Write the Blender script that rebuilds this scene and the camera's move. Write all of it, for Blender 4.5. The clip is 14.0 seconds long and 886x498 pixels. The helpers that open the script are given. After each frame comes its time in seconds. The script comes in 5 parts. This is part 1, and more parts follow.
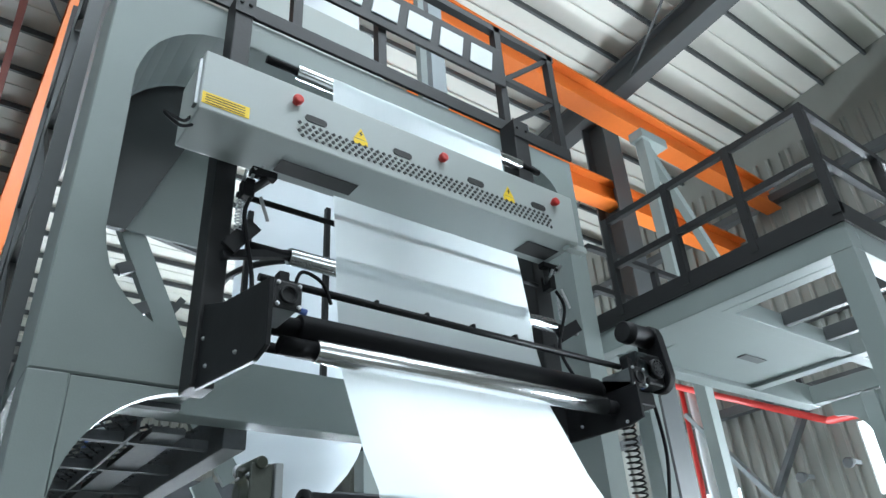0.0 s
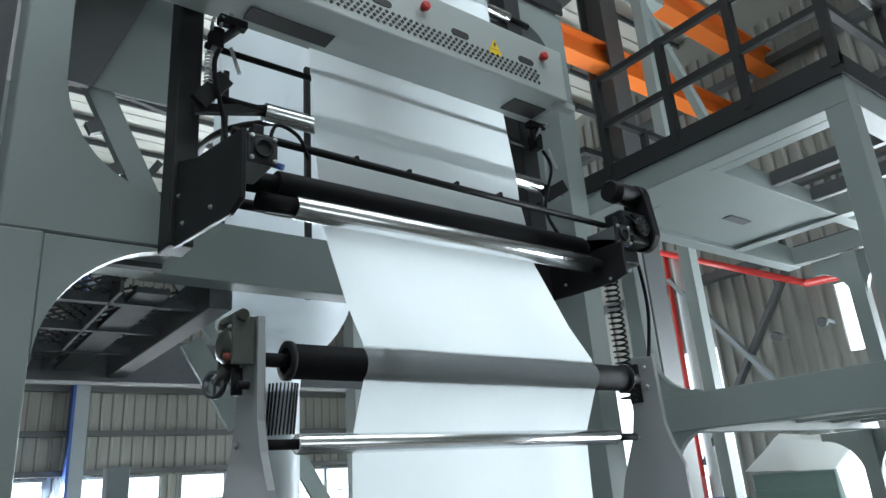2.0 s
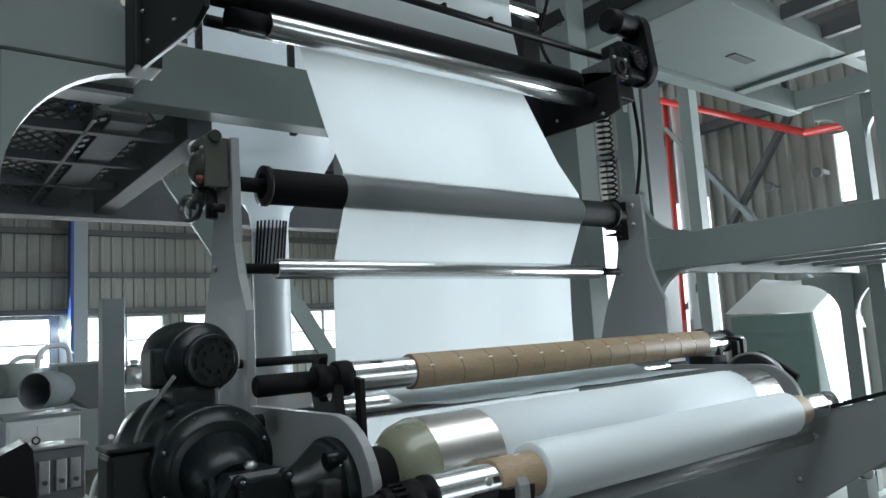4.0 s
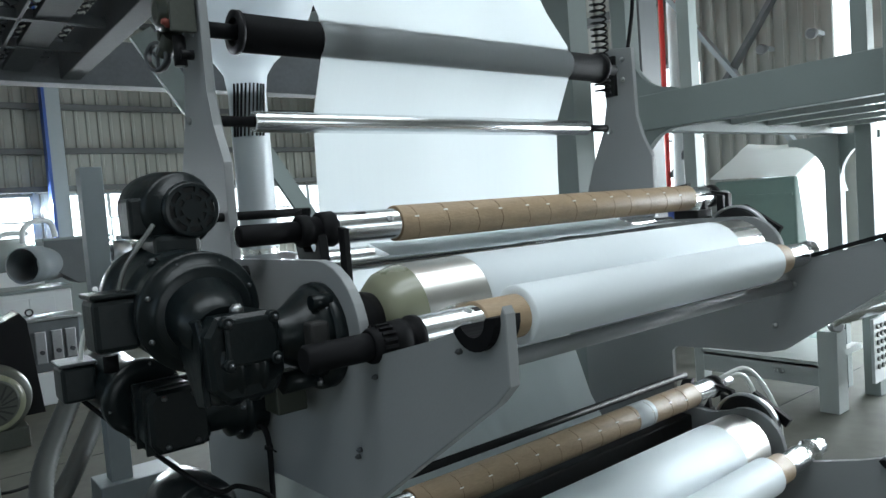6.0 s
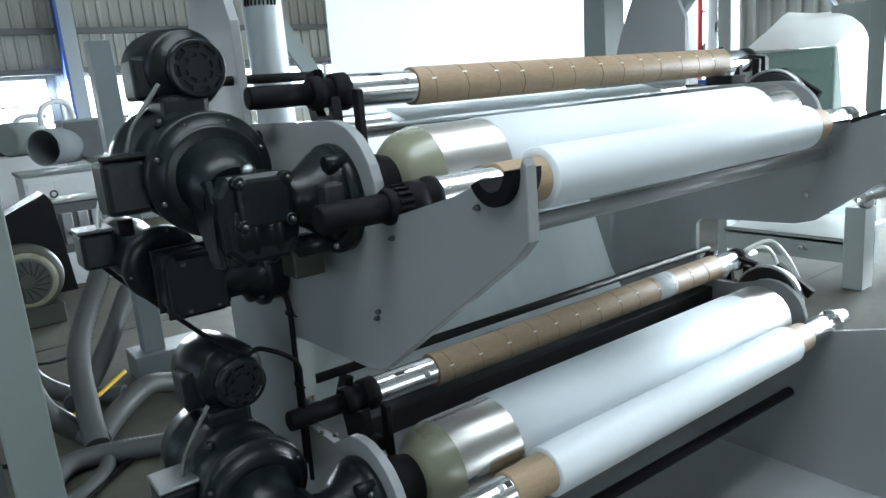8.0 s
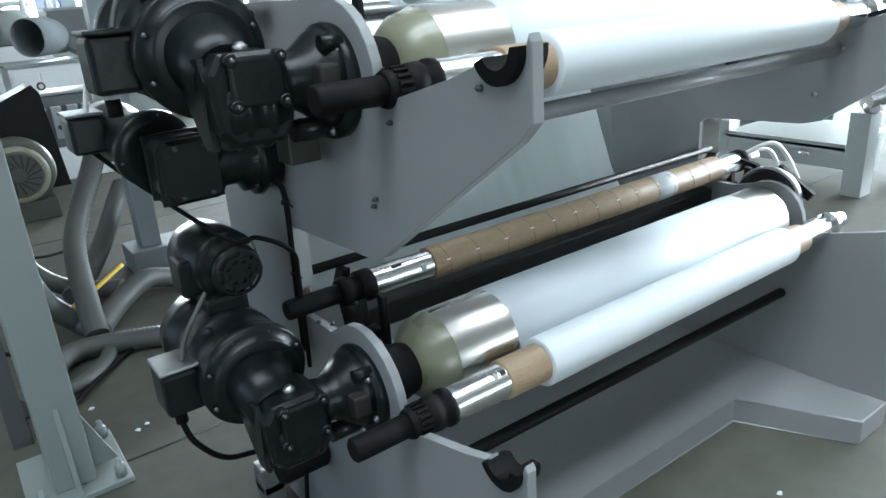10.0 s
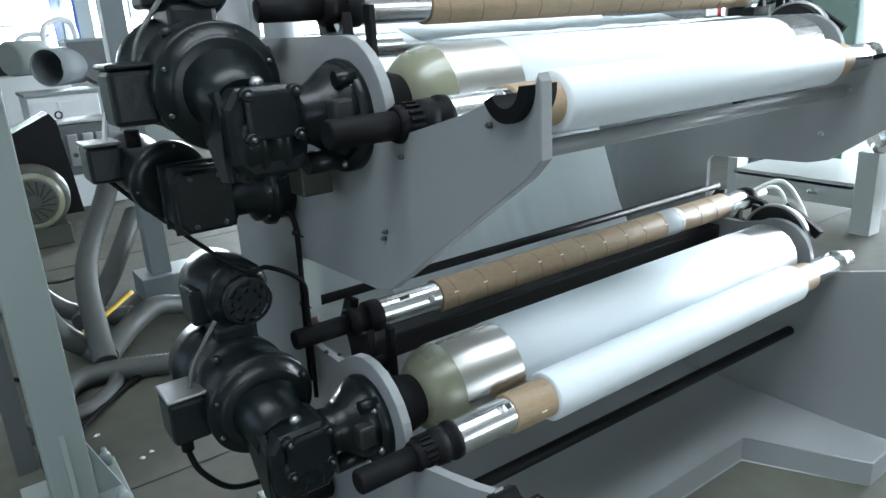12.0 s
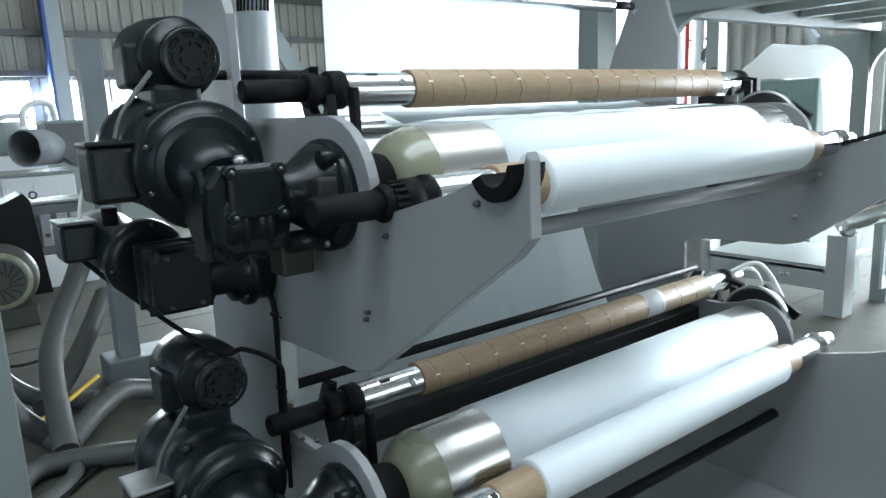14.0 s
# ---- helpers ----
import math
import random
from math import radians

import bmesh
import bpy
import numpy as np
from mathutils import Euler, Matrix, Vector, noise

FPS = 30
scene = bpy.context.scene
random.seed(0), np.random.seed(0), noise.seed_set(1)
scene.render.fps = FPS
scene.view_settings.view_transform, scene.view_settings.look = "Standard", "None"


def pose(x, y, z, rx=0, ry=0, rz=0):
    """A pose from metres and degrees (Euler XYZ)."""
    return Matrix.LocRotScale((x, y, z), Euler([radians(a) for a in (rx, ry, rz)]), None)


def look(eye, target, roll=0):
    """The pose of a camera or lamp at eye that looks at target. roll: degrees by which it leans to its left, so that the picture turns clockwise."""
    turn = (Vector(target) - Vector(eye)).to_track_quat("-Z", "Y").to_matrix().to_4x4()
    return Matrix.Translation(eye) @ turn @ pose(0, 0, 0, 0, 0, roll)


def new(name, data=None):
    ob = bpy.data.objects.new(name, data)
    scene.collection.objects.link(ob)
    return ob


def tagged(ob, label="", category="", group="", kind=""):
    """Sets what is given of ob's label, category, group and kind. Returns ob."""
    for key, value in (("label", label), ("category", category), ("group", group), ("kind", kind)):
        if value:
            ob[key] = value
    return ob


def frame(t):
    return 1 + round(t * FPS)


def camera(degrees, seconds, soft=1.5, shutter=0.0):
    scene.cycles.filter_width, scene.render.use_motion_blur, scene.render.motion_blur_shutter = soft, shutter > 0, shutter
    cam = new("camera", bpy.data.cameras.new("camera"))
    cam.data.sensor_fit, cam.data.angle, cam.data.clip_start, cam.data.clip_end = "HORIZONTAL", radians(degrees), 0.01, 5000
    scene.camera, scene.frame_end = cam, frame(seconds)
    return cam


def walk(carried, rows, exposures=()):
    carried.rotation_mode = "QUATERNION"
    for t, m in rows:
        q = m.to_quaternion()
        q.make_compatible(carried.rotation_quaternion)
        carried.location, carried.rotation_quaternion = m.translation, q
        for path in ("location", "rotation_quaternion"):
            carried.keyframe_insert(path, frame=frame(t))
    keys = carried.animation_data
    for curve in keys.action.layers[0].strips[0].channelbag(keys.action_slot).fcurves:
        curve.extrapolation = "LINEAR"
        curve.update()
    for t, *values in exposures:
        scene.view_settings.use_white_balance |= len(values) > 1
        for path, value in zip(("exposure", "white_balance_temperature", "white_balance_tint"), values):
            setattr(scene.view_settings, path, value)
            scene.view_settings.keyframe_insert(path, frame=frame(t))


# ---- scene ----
cam = camera(64.6, 14.0)
PATH = [
    (0, (-1.124, -1.549, 2.039), (-0.049, -0.178, 3.02), -3.8),
    (0.5, (-1.111, -1.549, 2.039), (-0.017, -0.145, 2.95), -4.0),
    (1, (-1.096, -1.53, 2.032), (0.021, -0.101, 2.874), -4.2),
    (1.5, (-1.078, -1.511, 2.018), (0.064, -0.056, 2.779), -4.1),
    (2, (-1.061, -1.498, 2.01), (0.11, -0.013, 2.661), -4.3),
    (2.5, (-1.041, -1.486, 1.994), (0.148, 0.024, 2.547), -4.4),
    (3, (-1.023, -1.473, 1.974), (0.18, 0.062, 2.418), -4.2),
    (3.2, (-1.014, -1.473, 1.974), (0.191, 0.074, 2.368), -4.0),
    (5.3, (-0.975, -1.439, 1.909), (0.265, 0.13, 1.94), -4.0),
    (5.5, (-0.977, -1.441, 1.908), (0.264, 0.127, 1.895), -4.2),
    (6, (-0.965, -1.431, 1.895), (0.27, 0.138, 1.78), -4.3),
    (6.5, (-0.957, -1.423, 1.881), (0.266, 0.147, 1.681), -4.3),
    (7, (-0.951, -1.417, 1.87), (0.238, 0.165, 1.58), -4.6),
    (7.5, (-0.945, -1.41, 1.86), (0.214, 0.178, 1.492), -4.8),
    (8, (-0.94, -1.403, 1.849), (0.199, 0.182, 1.413), -4.9),
    (8.5, (-0.931, -1.392, 1.839), (0.193, 0.182, 1.33), -4.5),
    (9, (-0.93, -1.389, 1.827), (0.185, 0.167, 1.246), -4.6),
    (9.2, (-0.931, -1.387, 1.823), (0.179, 0.161, 1.213), -4.5),
    (11.3, (-0.947, -1.395, 1.814), (0.121, 0.124, 1.072), -3.8),
    (11.5, (-0.946, -1.396, 1.819), (0.128, 0.136, 1.111), -3.5),
    (12, (-0.947, -1.399, 1.822), (0.144, 0.163, 1.214), -3.3),
    (12.5, (-0.946, -1.403, 1.823), (0.161, 0.176, 1.291), -3.2),
    (13, (-0.946, -1.391, 1.817), (0.188, 0.187, 1.343), -2.8),
    (13.5, (-0.948, -1.379, 1.814), (0.216, 0.19, 1.385), -2.6),
    (14, (-0.947, -1.372, 1.814), (0.244, 0.188, 1.428), -2.6),
]
DATUM = Vector((0, 0, -0.43))  # the plan's heights are read from 0.43 m under the floor
walk(cam, [(t, look(Vector(eye) + DATUM, Vector(aim) + DATUM, lean)) for t, eye, aim, lean in PATH],
     [(0, 0.28, 5950, 5), (1.5, 0.0, 6050, 5), (3, -0.45, 6150, 5), (5.3, -0.35, 6150, 5), (6.5, -0.05, 6100, 5), (7.5, 0.25, 6000, 5), (9, 0.5, 5950, 5), (11.3, 0.75, 5900, 5), (12.2, 0.65, 5950, 5), (14, 0.45, 5950, 5)])

# ---- light ----
FLOOR = 0.43
world = bpy.data.worlds.new("sky")
scene.world = world
world.use_nodes = True
sky = world.node_tree.nodes.new("ShaderNodeTexSky")
sky.sky_type, sky.sun_disc = "NISHITA", False
sky.sun_elevation, sky.sun_rotation = radians(50), radians(120)
world.node_tree.links.new(sky.outputs[0], world.node_tree.nodes["Background"].inputs[0])
world.node_tree.nodes["Background"].inputs[1].default_value = 0.12


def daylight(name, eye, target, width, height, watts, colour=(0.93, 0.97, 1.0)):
    """Area lamp for sky light, at a seen opening or added out of view."""
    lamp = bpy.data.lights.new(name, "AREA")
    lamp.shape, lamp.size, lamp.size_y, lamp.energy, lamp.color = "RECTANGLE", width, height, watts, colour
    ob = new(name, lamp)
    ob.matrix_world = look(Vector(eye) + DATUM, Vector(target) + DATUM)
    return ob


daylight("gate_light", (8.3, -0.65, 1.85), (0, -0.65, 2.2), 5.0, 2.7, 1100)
daylight("corner_gate_light", (8.3, 7.9, 2.1), (0, 3.0, 3.0), 5.0, 3.2, 150)
daylight("window_light", (3.6, 12.9, 2.13), (2.6, 0, -2.2), 8.5, 0.9, 3100)
daylight("added_rear_light", (-2.0, -12.3, 2.0), (-1.0, 0, 3.0), 6.0, 3.0, 165)
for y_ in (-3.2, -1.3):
    daylight("added_overhead_light", (-1.0, y_, 8.1), (-1.0, y_, 0), 9.0, 1.2, 140)
daylight("added_side_light", (-10.3, 1.0, 3.4), (0, 1.0, 3.0), 11.5, 3.8, 55)


# ---- materials ----
def material(name, colour, rough=0.5, metal=0.0, grain=30.0, vary=0.12, stain=3.0, stains=0.12, bump=0.02, coat=0.0, stretch=(1, 1, 1), random_=0.0, spec=0.5):
    m = bpy.data.materials.new(name)
    m.use_nodes = True
    n, l = m.node_tree.nodes, m.node_tree.links
    b = n["Principled BSDF"]
    co = n.new("ShaderNodeTexCoord")
    mp = n.new("ShaderNodeMapping")
    mp.inputs["Scale"].default_value = stretch
    l.new(co.outputs["Object"], mp.inputs[0])
    fine, broad = n.new("ShaderNodeTexNoise"), n.new("ShaderNodeTexNoise")
    fine.inputs["Scale"].default_value, broad.inputs["Scale"].default_value = grain, stain
    fine.inputs["Detail"].default_value, broad.inputs["Detail"].default_value = 4, 5
    l.new(mp.outputs[0], fine.inputs["Vector"])
    l.new(mp.outputs[0], broad.inputs["Vector"])
    mix = n.new("ShaderNodeMath")
    mix.operation = "MULTIPLY_ADD"
    l.new(fine.outputs[0], mix.inputs[0])
    mix.inputs[1].default_value = vary
    add = n.new("ShaderNodeMath")
    add.operation = "MULTIPLY_ADD"
    l.new(broad.outputs[0], add.inputs[0])
    add.inputs[1].default_value = stains
    add.inputs[2].default_value = 1 - vary / 2 - stains / 2
    l.new(add.outputs[0], mix.inputs[2])
    last = mix
    if random_:
        info = n.new("ShaderNodeObjectInfo")
        rnd = n.new("ShaderNodeMath")
        rnd.operation = "MULTIPLY_ADD"
        l.new(info.outputs["Random"], rnd.inputs[0])
        rnd.inputs[1].default_value = random_
        l.new(mix.outputs[0], rnd.inputs[2])
        last = rnd
    tint = n.new("ShaderNodeMix")
    tint.data_type, tint.blend_type = "RGBA", "MULTIPLY"
    tint.inputs["Factor"].default_value = 1
    tint.inputs["A"].default_value = (*colour, 1)
    l.new(last.outputs[0], tint.inputs["B"])
    l.new(tint.outputs["Result"], b.inputs["Base Color"])
    rg = n.new("ShaderNodeMath")
    rg.operation = "MULTIPLY_ADD"
    l.new(broad.outputs[0], rg.inputs[0])
    rg.inputs[1].default_value = 0.25 * rough
    rg.inputs[2].default_value = 0.88 * rough
    l.new(rg.outputs[0], b.inputs["Roughness"])
    b.inputs["Metallic"].default_value = metal
    b.inputs["Coat Weight"].default_value = coat
    b.inputs["Specular IOR Level"].default_value = spec
    if bump:
        bp = n.new("ShaderNodeBump")
        bp.inputs["Strength"].default_value = 0.25
        bp.inputs["Distance"].default_value = bump * 0.1
        l.new(fine.outputs[0], bp.inputs["Height"])
        l.new(bp.outputs[0], b.inputs["Normal"])
    return m


def film_material(name, colour, see=0.12, through_=0.45, gloss=0.25):
    """Milky plastic film: scatters, lets light through, and has a soft sheen."""
    m = bpy.data.materials.new(name)
    m.use_nodes = True
    n, l = m.node_tree.nodes, m.node_tree.links
    n.remove(n["Principled BSDF"])
    out = n["Material Output"]
    co, wave = n.new("ShaderNodeTexCoord"), n.new("ShaderNodeTexNoise")
    mp = n.new("ShaderNodeMapping")
    mp.inputs["Scale"].default_value = (9, 0.6, 0.6)
    l.new(co.outputs["Object"], mp.inputs[0])
    l.new(mp.outputs[0], wave.inputs["Vector"])
    wave.inputs["Scale"].default_value, wave.inputs["Detail"].default_value = 1.5, 3
    bp = n.new("ShaderNodeBump")
    bp.inputs["Strength"].default_value, bp.inputs["Distance"].default_value = 0.12, 0.01
    l.new(wave.outputs[0], bp.inputs["Height"])
    d, t, g, s = n.new("ShaderNodeBsdfDiffuse"), n.new("ShaderNodeBsdfTranslucent"), n.new("ShaderNodeBsdfGlossy"), n.new("ShaderNodeBsdfTransparent")
    for node in (d, t, g):
        node.inputs["Color"].default_value = (*colour, 1)
        l.new(bp.outputs[0], node.inputs["Normal"])
    g.inputs["Roughness"].default_value = 0.45
    last = d
    for node, part_ in ((t, through_), (g, gloss), (s, see)):
        if part_:
            mx = n.new("ShaderNodeMixShader")
            mx.inputs[0].default_value = part_
            l.new(last.outputs[0], mx.inputs[1])
            l.new(node.outputs[0], mx.inputs[2])
            last = mx
    l.new(last.outputs[0], out.inputs["Surface"])
    return m


def glow(name, colour, strength):
    m = bpy.data.materials.new(name)
    m.use_nodes = True
    n, l = m.node_tree.nodes, m.node_tree.links
    n.remove(n["Principled BSDF"])
    e = n.new("ShaderNodeEmission")
    e.inputs["Color"].default_value, e.inputs["Strength"].default_value = (*colour, 1), strength
    l.new(e.outputs[0], n["Material Output"].inputs["Surface"])
    return m


GREY = material("grey_paint", (0.215, 0.245, 0.24), 0.5, grain=180, vary=0.08, stain=2.2, stains=0.24, bump=0.012, spec=0.35)
PANEL = material("pale_grey_paint", (0.36, 0.39, 0.38), 0.4, grain=160, vary=0.05, stain=2.5, stains=0.1, bump=0.01, coat=0.15)
PLATE = material("winder_plate_paint", (0.265, 0.275, 0.28), 0.4, grain=150, vary=0.06, stain=3, stains=0.12, bump=0.012, coat=0.1)
BLACK = material("black_paint", (0.008, 0.008, 0.009), 0.5, grain=90, vary=0.3, stain=5, stains=0.3, bump=0.02, spec=0.18)
CHARCOAL = material("charcoal_paint", (0.013, 0.0135, 0.0145), 0.5, grain=70, vary=0.25, stain=4, stains=0.3, bump=0.02, spec=0.35)
MOTOR = material("dark_green_enamel", (0.006, 0.0092, 0.0102), 0.32, grain=70, vary=0.5, stain=9, stains=0.6, bump=0.03, spec=0.32)
CAST = material("grey_green_casting", (0.05, 0.055, 0.045), 0.5, grain=60, vary=0.3, stain=8, stains=0.3, bump=0.05)
RUBBER = material("black_rubber", (0.007, 0.007, 0.008), 0.62, grain=40, vary=0.2, stain=6, stains=0.2, bump=0.01, spec=0.12)
CHROME = material("polished_steel", (0.78, 0.79, 0.80), 0.24, metal=1.0, grain=25, vary=0.05, stain=6, stains=0.1, bump=0.004, stretch=(0.3, 6, 6))
SATIN = material("drum_steel", (0.66, 0.65, 0.62), 0.28, metal=1.0, grain=25, vary=0.1, stain=5, stains=0.14, bump=0.004, stretch=(0.3, 5, 5))
STEEL = material("bare_steel", (0.42, 0.43, 0.44), 0.4, metal=1.0, grain=40, vary=0.2, stain=6, stains=0.2, bump=0.02)
SHADE_STEEL = material("shade_dark_steel", (0.085, 0.09, 0.095), 0.7, grain=40, vary=0.3, stain=5, stains=0.4, bump=0.03, spec=0.08)
DULL = material("dull_bolt_steel", (0.10, 0.105, 0.11), 0.4, metal=0.8, grain=60, vary=0.3, stain=10, stains=0.3, bump=0.02)
KRAFT = material("kraft_paper", (0.36, 0.262, 0.165), 0.5, grain=60, vary=0.3, stain=9, stains=0.45, bump=0.06, stretch=(1, 3, 3))
KRAFT_DARK = material("kraft_edge", (0.19, 0.125, 0.07), 0.7, grain=90, vary=0.3, stain=15, stains=0.3)
TAPE = material("silver_tape", (0.85, 0.83, 0.76), 0.3, metal=0.2, grain=80, vary=0.2, stain=20, stains=0.2)
CREAM = material("cream_plastic", (0.21, 0.215, 0.15), 0.28, grain=20, vary=0.08, stain=7, stains=0.15, bump=0.01, coat=0.4)
ORANGE = material("orange_paint", (0.72, 0.17, 0.02), 0.5, grain=30, vary=0.12, stain=1.5, stains=0.2, bump=0.01)
RED = material("red_paint", (0.5, 0.03, 0.025), 0.45, grain=30, vary=0.15, stain=3, stains=0.2, bump=0.01)
RUST = material("red_oxide_paint", (0.22, 0.05, 0.035), 0.6, grain=30, vary=0.2, stain=5, stains=0.3)
YELLOW = material("yellow_label", (0.8, 0.56, 0.015), 0.45, grain=60, vary=0.08, stain=12, stains=0.12, bump=0.0)
WHITE = material("white_paint", (0.6, 0.63, 0.64), 0.5, grain=40, vary=0.06, stain=3, stains=0.12, bump=0.01)
INK_AND_SHADE = material("black_ink_and_shade", (0.02, 0.02, 0.02), 0.6, grain=50, vary=0.1, bump=0.0)
WALL = material("ribbed_wall_sheet", (0.25, 0.255, 0.235), 0.55, grain=20, vary=0.08, stain=0.7, stains=0.25, bump=0.01, stretch=(1, 1, 0.3))
ROOF = material("roof_sheet", (0.64, 0.635, 0.585), 0.6, grain=12, vary=0.06, stain=0.6, stains=0.16, bump=0.01)
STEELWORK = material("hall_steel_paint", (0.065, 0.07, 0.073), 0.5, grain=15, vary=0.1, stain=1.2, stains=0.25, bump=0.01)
PALESTEEL = material("hall_column_paint", (0.24, 0.27, 0.285), 0.5, grain=15, vary=0.1, stain=1.2, stains=0.2, bump=0.01)
CONCRETE = material("sealed_concrete", (0.085, 0.087, 0.072), 0.72, grain=9, vary=0.5, stain=1.7, stains=1.1, bump=0.03, spec=0.25)
HOSE = material("grey_hose", (0.075, 0.08, 0.077), 0.5, grain=30, vary=0.15, stain=6, stains=0.25, bump=0.02)
GREENBOX = material("dull_green_paint", (0.12, 0.18, 0.16), 0.6, grain=15, vary=0.15, stain=2.5, stains=0.4, bump=0.02)
SHEET = film_material("white_plastic_sheet", (0.8, 0.83, 0.82), 0.1, 0.4, 0.15)
TUBE = material("yellow_tube", (0.6, 0.4, 0.03), 0.4, grain=20, vary=0.1)
CLEAR = material("clear_tube", (0.7, 0.72, 0.7), 0.2, grain=20, vary=0.1)
OLIVE = material("olive_enamel", (0.024, 0.028, 0.018), 0.4, grain=30, vary=0.15, stain=6, stains=0.2)
BLUE = material("blue_paint", (0.02, 0.06, 0.25), 0.45, grain=20, vary=0.15)
FILM = film_material("milky_film", (0.94, 0.975, 0.985), 0.14, 0.93, 0.05)
BUBBLE = film_material("bubble_film", (0.80, 0.84, 0.87), 0.12, 0.5, 0.10)
FILM_ROLL = film_material("wound_film", (0.75, 0.795, 0.82), 0.0, 0.0, 0.07)
ALUMINIUM = material("worn_aluminium", (0.13, 0.14, 0.145), 0.45, metal=0.6, grain=60, vary=0.2, stain=8, stains=0.3, bump=0.02)
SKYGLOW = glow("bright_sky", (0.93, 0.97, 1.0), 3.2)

# ---- building blocks ----
ORIGIN = {}


def vec(p):
    return Vector(p)


class Shape:
    """Collects solids into one bmesh, in the plan's coordinates."""

    def __init__(self):
        self.bm = bmesh.new()

    def box(self, x0, x1, y0, y1, z0, z1, bevel=0.0):
        got = bmesh.ops.create_cube(self.bm, size=1)["verts"]
        for v in got:
            v.co = Vector((x0 + (v.co.x + 0.5) * (x1 - x0), y0 + (v.co.y + 0.5) * (y1 - y0), z0 + (v.co.z + 0.5) * (z1 - z0)))
        if bevel:
            edges = {e for v in got for e in v.link_edges}
            bmesh.ops.bevel(self.bm, geom=list(edges), offset=bevel, segments=2, affect="EDGES", profile=0.5)
        return self

    def bar(self, a, b, w, h, up=(0, 0, 1), bevel=0.0):
        """A straight bar of w x h from a to b."""
        a, b, up = vec(a), vec(b), vec(up)
        ax = (b - a).normalized()
        side = ax.cross(up)
        if side.length < 1e-4:
            side = ax.cross(Vector((0, 1, 0)))
        side.normalize()
        top = side.cross(ax)
        got = bmesh.ops.create_cube(self.bm, size=1)["verts"]
        for v in got:
            c = v.co.copy()
            v.co = a + ax * ((c.x + 0.5) * (b - a).length) + side * (c.y * w) + top * (c.z * h)
        if bevel:
            edges = {e for v in got for e in v.link_edges}
            bmesh.ops.bevel(self.bm, geom=list(edges), offset=bevel, segments=1, affect="EDGES")
        return self

    def lathe(self, a, b, profile, seg=32, cap=True):
        """Turned solid round the line a to b: profile of (share of the length or metres past it, radius)."""
        a, b = vec(a), vec(b)
        ax = (b - a).normalized()
        u = ax.orthogonal().normalized()
        w = ax.cross(u)
        rings = []
        for d, r in profile:
            c = a + ax * d
            rings.append([self.bm.verts.new(c + (u * math.cos(2 * math.pi * i / seg) + w * math.sin(2 * math.pi * i / seg)) * max(r, 1e-4)) for i in range(seg)])
        for p, q in zip(rings, rings[1:]):
            for i in range(seg):
                f = self.bm.faces.new((p[i], p[(i + 1) % seg], q[(i + 1) % seg], q[i]))
                f.smooth = True
        if cap:
            self.bm.faces.new(rings[0][::-1])
            self.bm.faces.new(rings[-1])
        return self

    def cyl(self, a, b, r, r2=None, seg=24, edge=0.0):
        length = (vec(b) - vec(a)).length
        r2 = r if r2 is None else r2
        if edge:
            return self.lathe(a, b, [(0, r - edge), (edge, r), (length - edge, r2), (length, r2 - edge)], seg)
        return self.lathe(a, b, [(0, r), (length, r2)], seg)

    def pipe(self, a, b, r_out, r_in, seg=32):
        length = (vec(b) - vec(a)).length
        return self.lathe(a, b, [(0, r_in), (0, r_out), (length, r_out), (length, r_in), (0, r_in)], seg, cap=False)

    def prism(self, axis, lo, hi, outline, bevel=0.0):
        """An outline in the two other axes, given thickness along axis."""
        n = "xyz".index(axis)
        rest = [i for i in range(3) if i != n]

        def put(p, d):
            c = [0, 0, 0]
            c[n], c[rest[0]], c[rest[1]] = d, p[0], p[1]
            return self.bm.verts.new(c)

        low, high = [put(p, lo) for p in outline], [put(p, hi) for p in outline]
        faces = [self.bm.faces.new(low), self.bm.faces.new(high[::-1])]
        k = len(outline)
        faces += [self.bm.faces.new((low[i], high[i], high[(i + 1) % k], low[(i + 1) % k])) for i in range(k)]
        if bevel:
            rim = {e for f in faces[:2] for e in f.edges}
            bmesh.ops.bevel(self.bm, geom=list(rim), offset=bevel, segments=1, affect="EDGES")
        return self

    def tube(self, points, r, seg=10, ribs=0.0, steps=8):
        """A hose along a smooth curve through the points."""
        pts = [vec(p) for p in points]
        line = []
        for i in range(len(pts) - 1):
            p0, p1, p2, p3 = pts[max(i - 1, 0)], pts[i], pts[i + 1], pts[min(i + 2, len(pts) - 1)]
            for s in range(steps):
                t = s / steps
                line.append(0.5 * (2 * p1 + (p2 - p0) * t + (2 * p0 - 5 * p1 + 4 * p2 - p3) * t * t + (3 * p1 - p0 - 3 * p2 + p3) * t ** 3))
        line.append(pts[-1])
        rings, u = [], None
        for i, c in enumerate(line):
            ax = (line[min(i + 1, len(line) - 1)] - line[max(i - 1, 0)]).normalized()
            u = ax.orthogonal().normalized() if u is None else (u - ax * u.dot(ax)).normalized()
            w = ax.cross(u)
            rr = r * (1 + ribs * (1 if i % 2 else -1))
            rings.append([self.bm.verts.new(c + (u * math.cos(2 * math.pi * k / seg) + w * math.sin(2 * math.pi * k / seg)) * rr) for k in range(seg)])
        for p, q in zip(rings, rings[1:]):
            for k in range(seg):
                f = self.bm.faces.new((p[k], p[(k + 1) % seg], q[(k + 1) % seg], q[k]))
                f.smooth = True
        self.bm.faces.new(rings[0][::-1])
        self.bm.faces.new(rings[-1])
        return self

    def sheet(self, x0, x1, path, nx=24, wrinkle=0.0, thick=0.002):
        """Film of a small thickness that runs along a (y, z) path."""
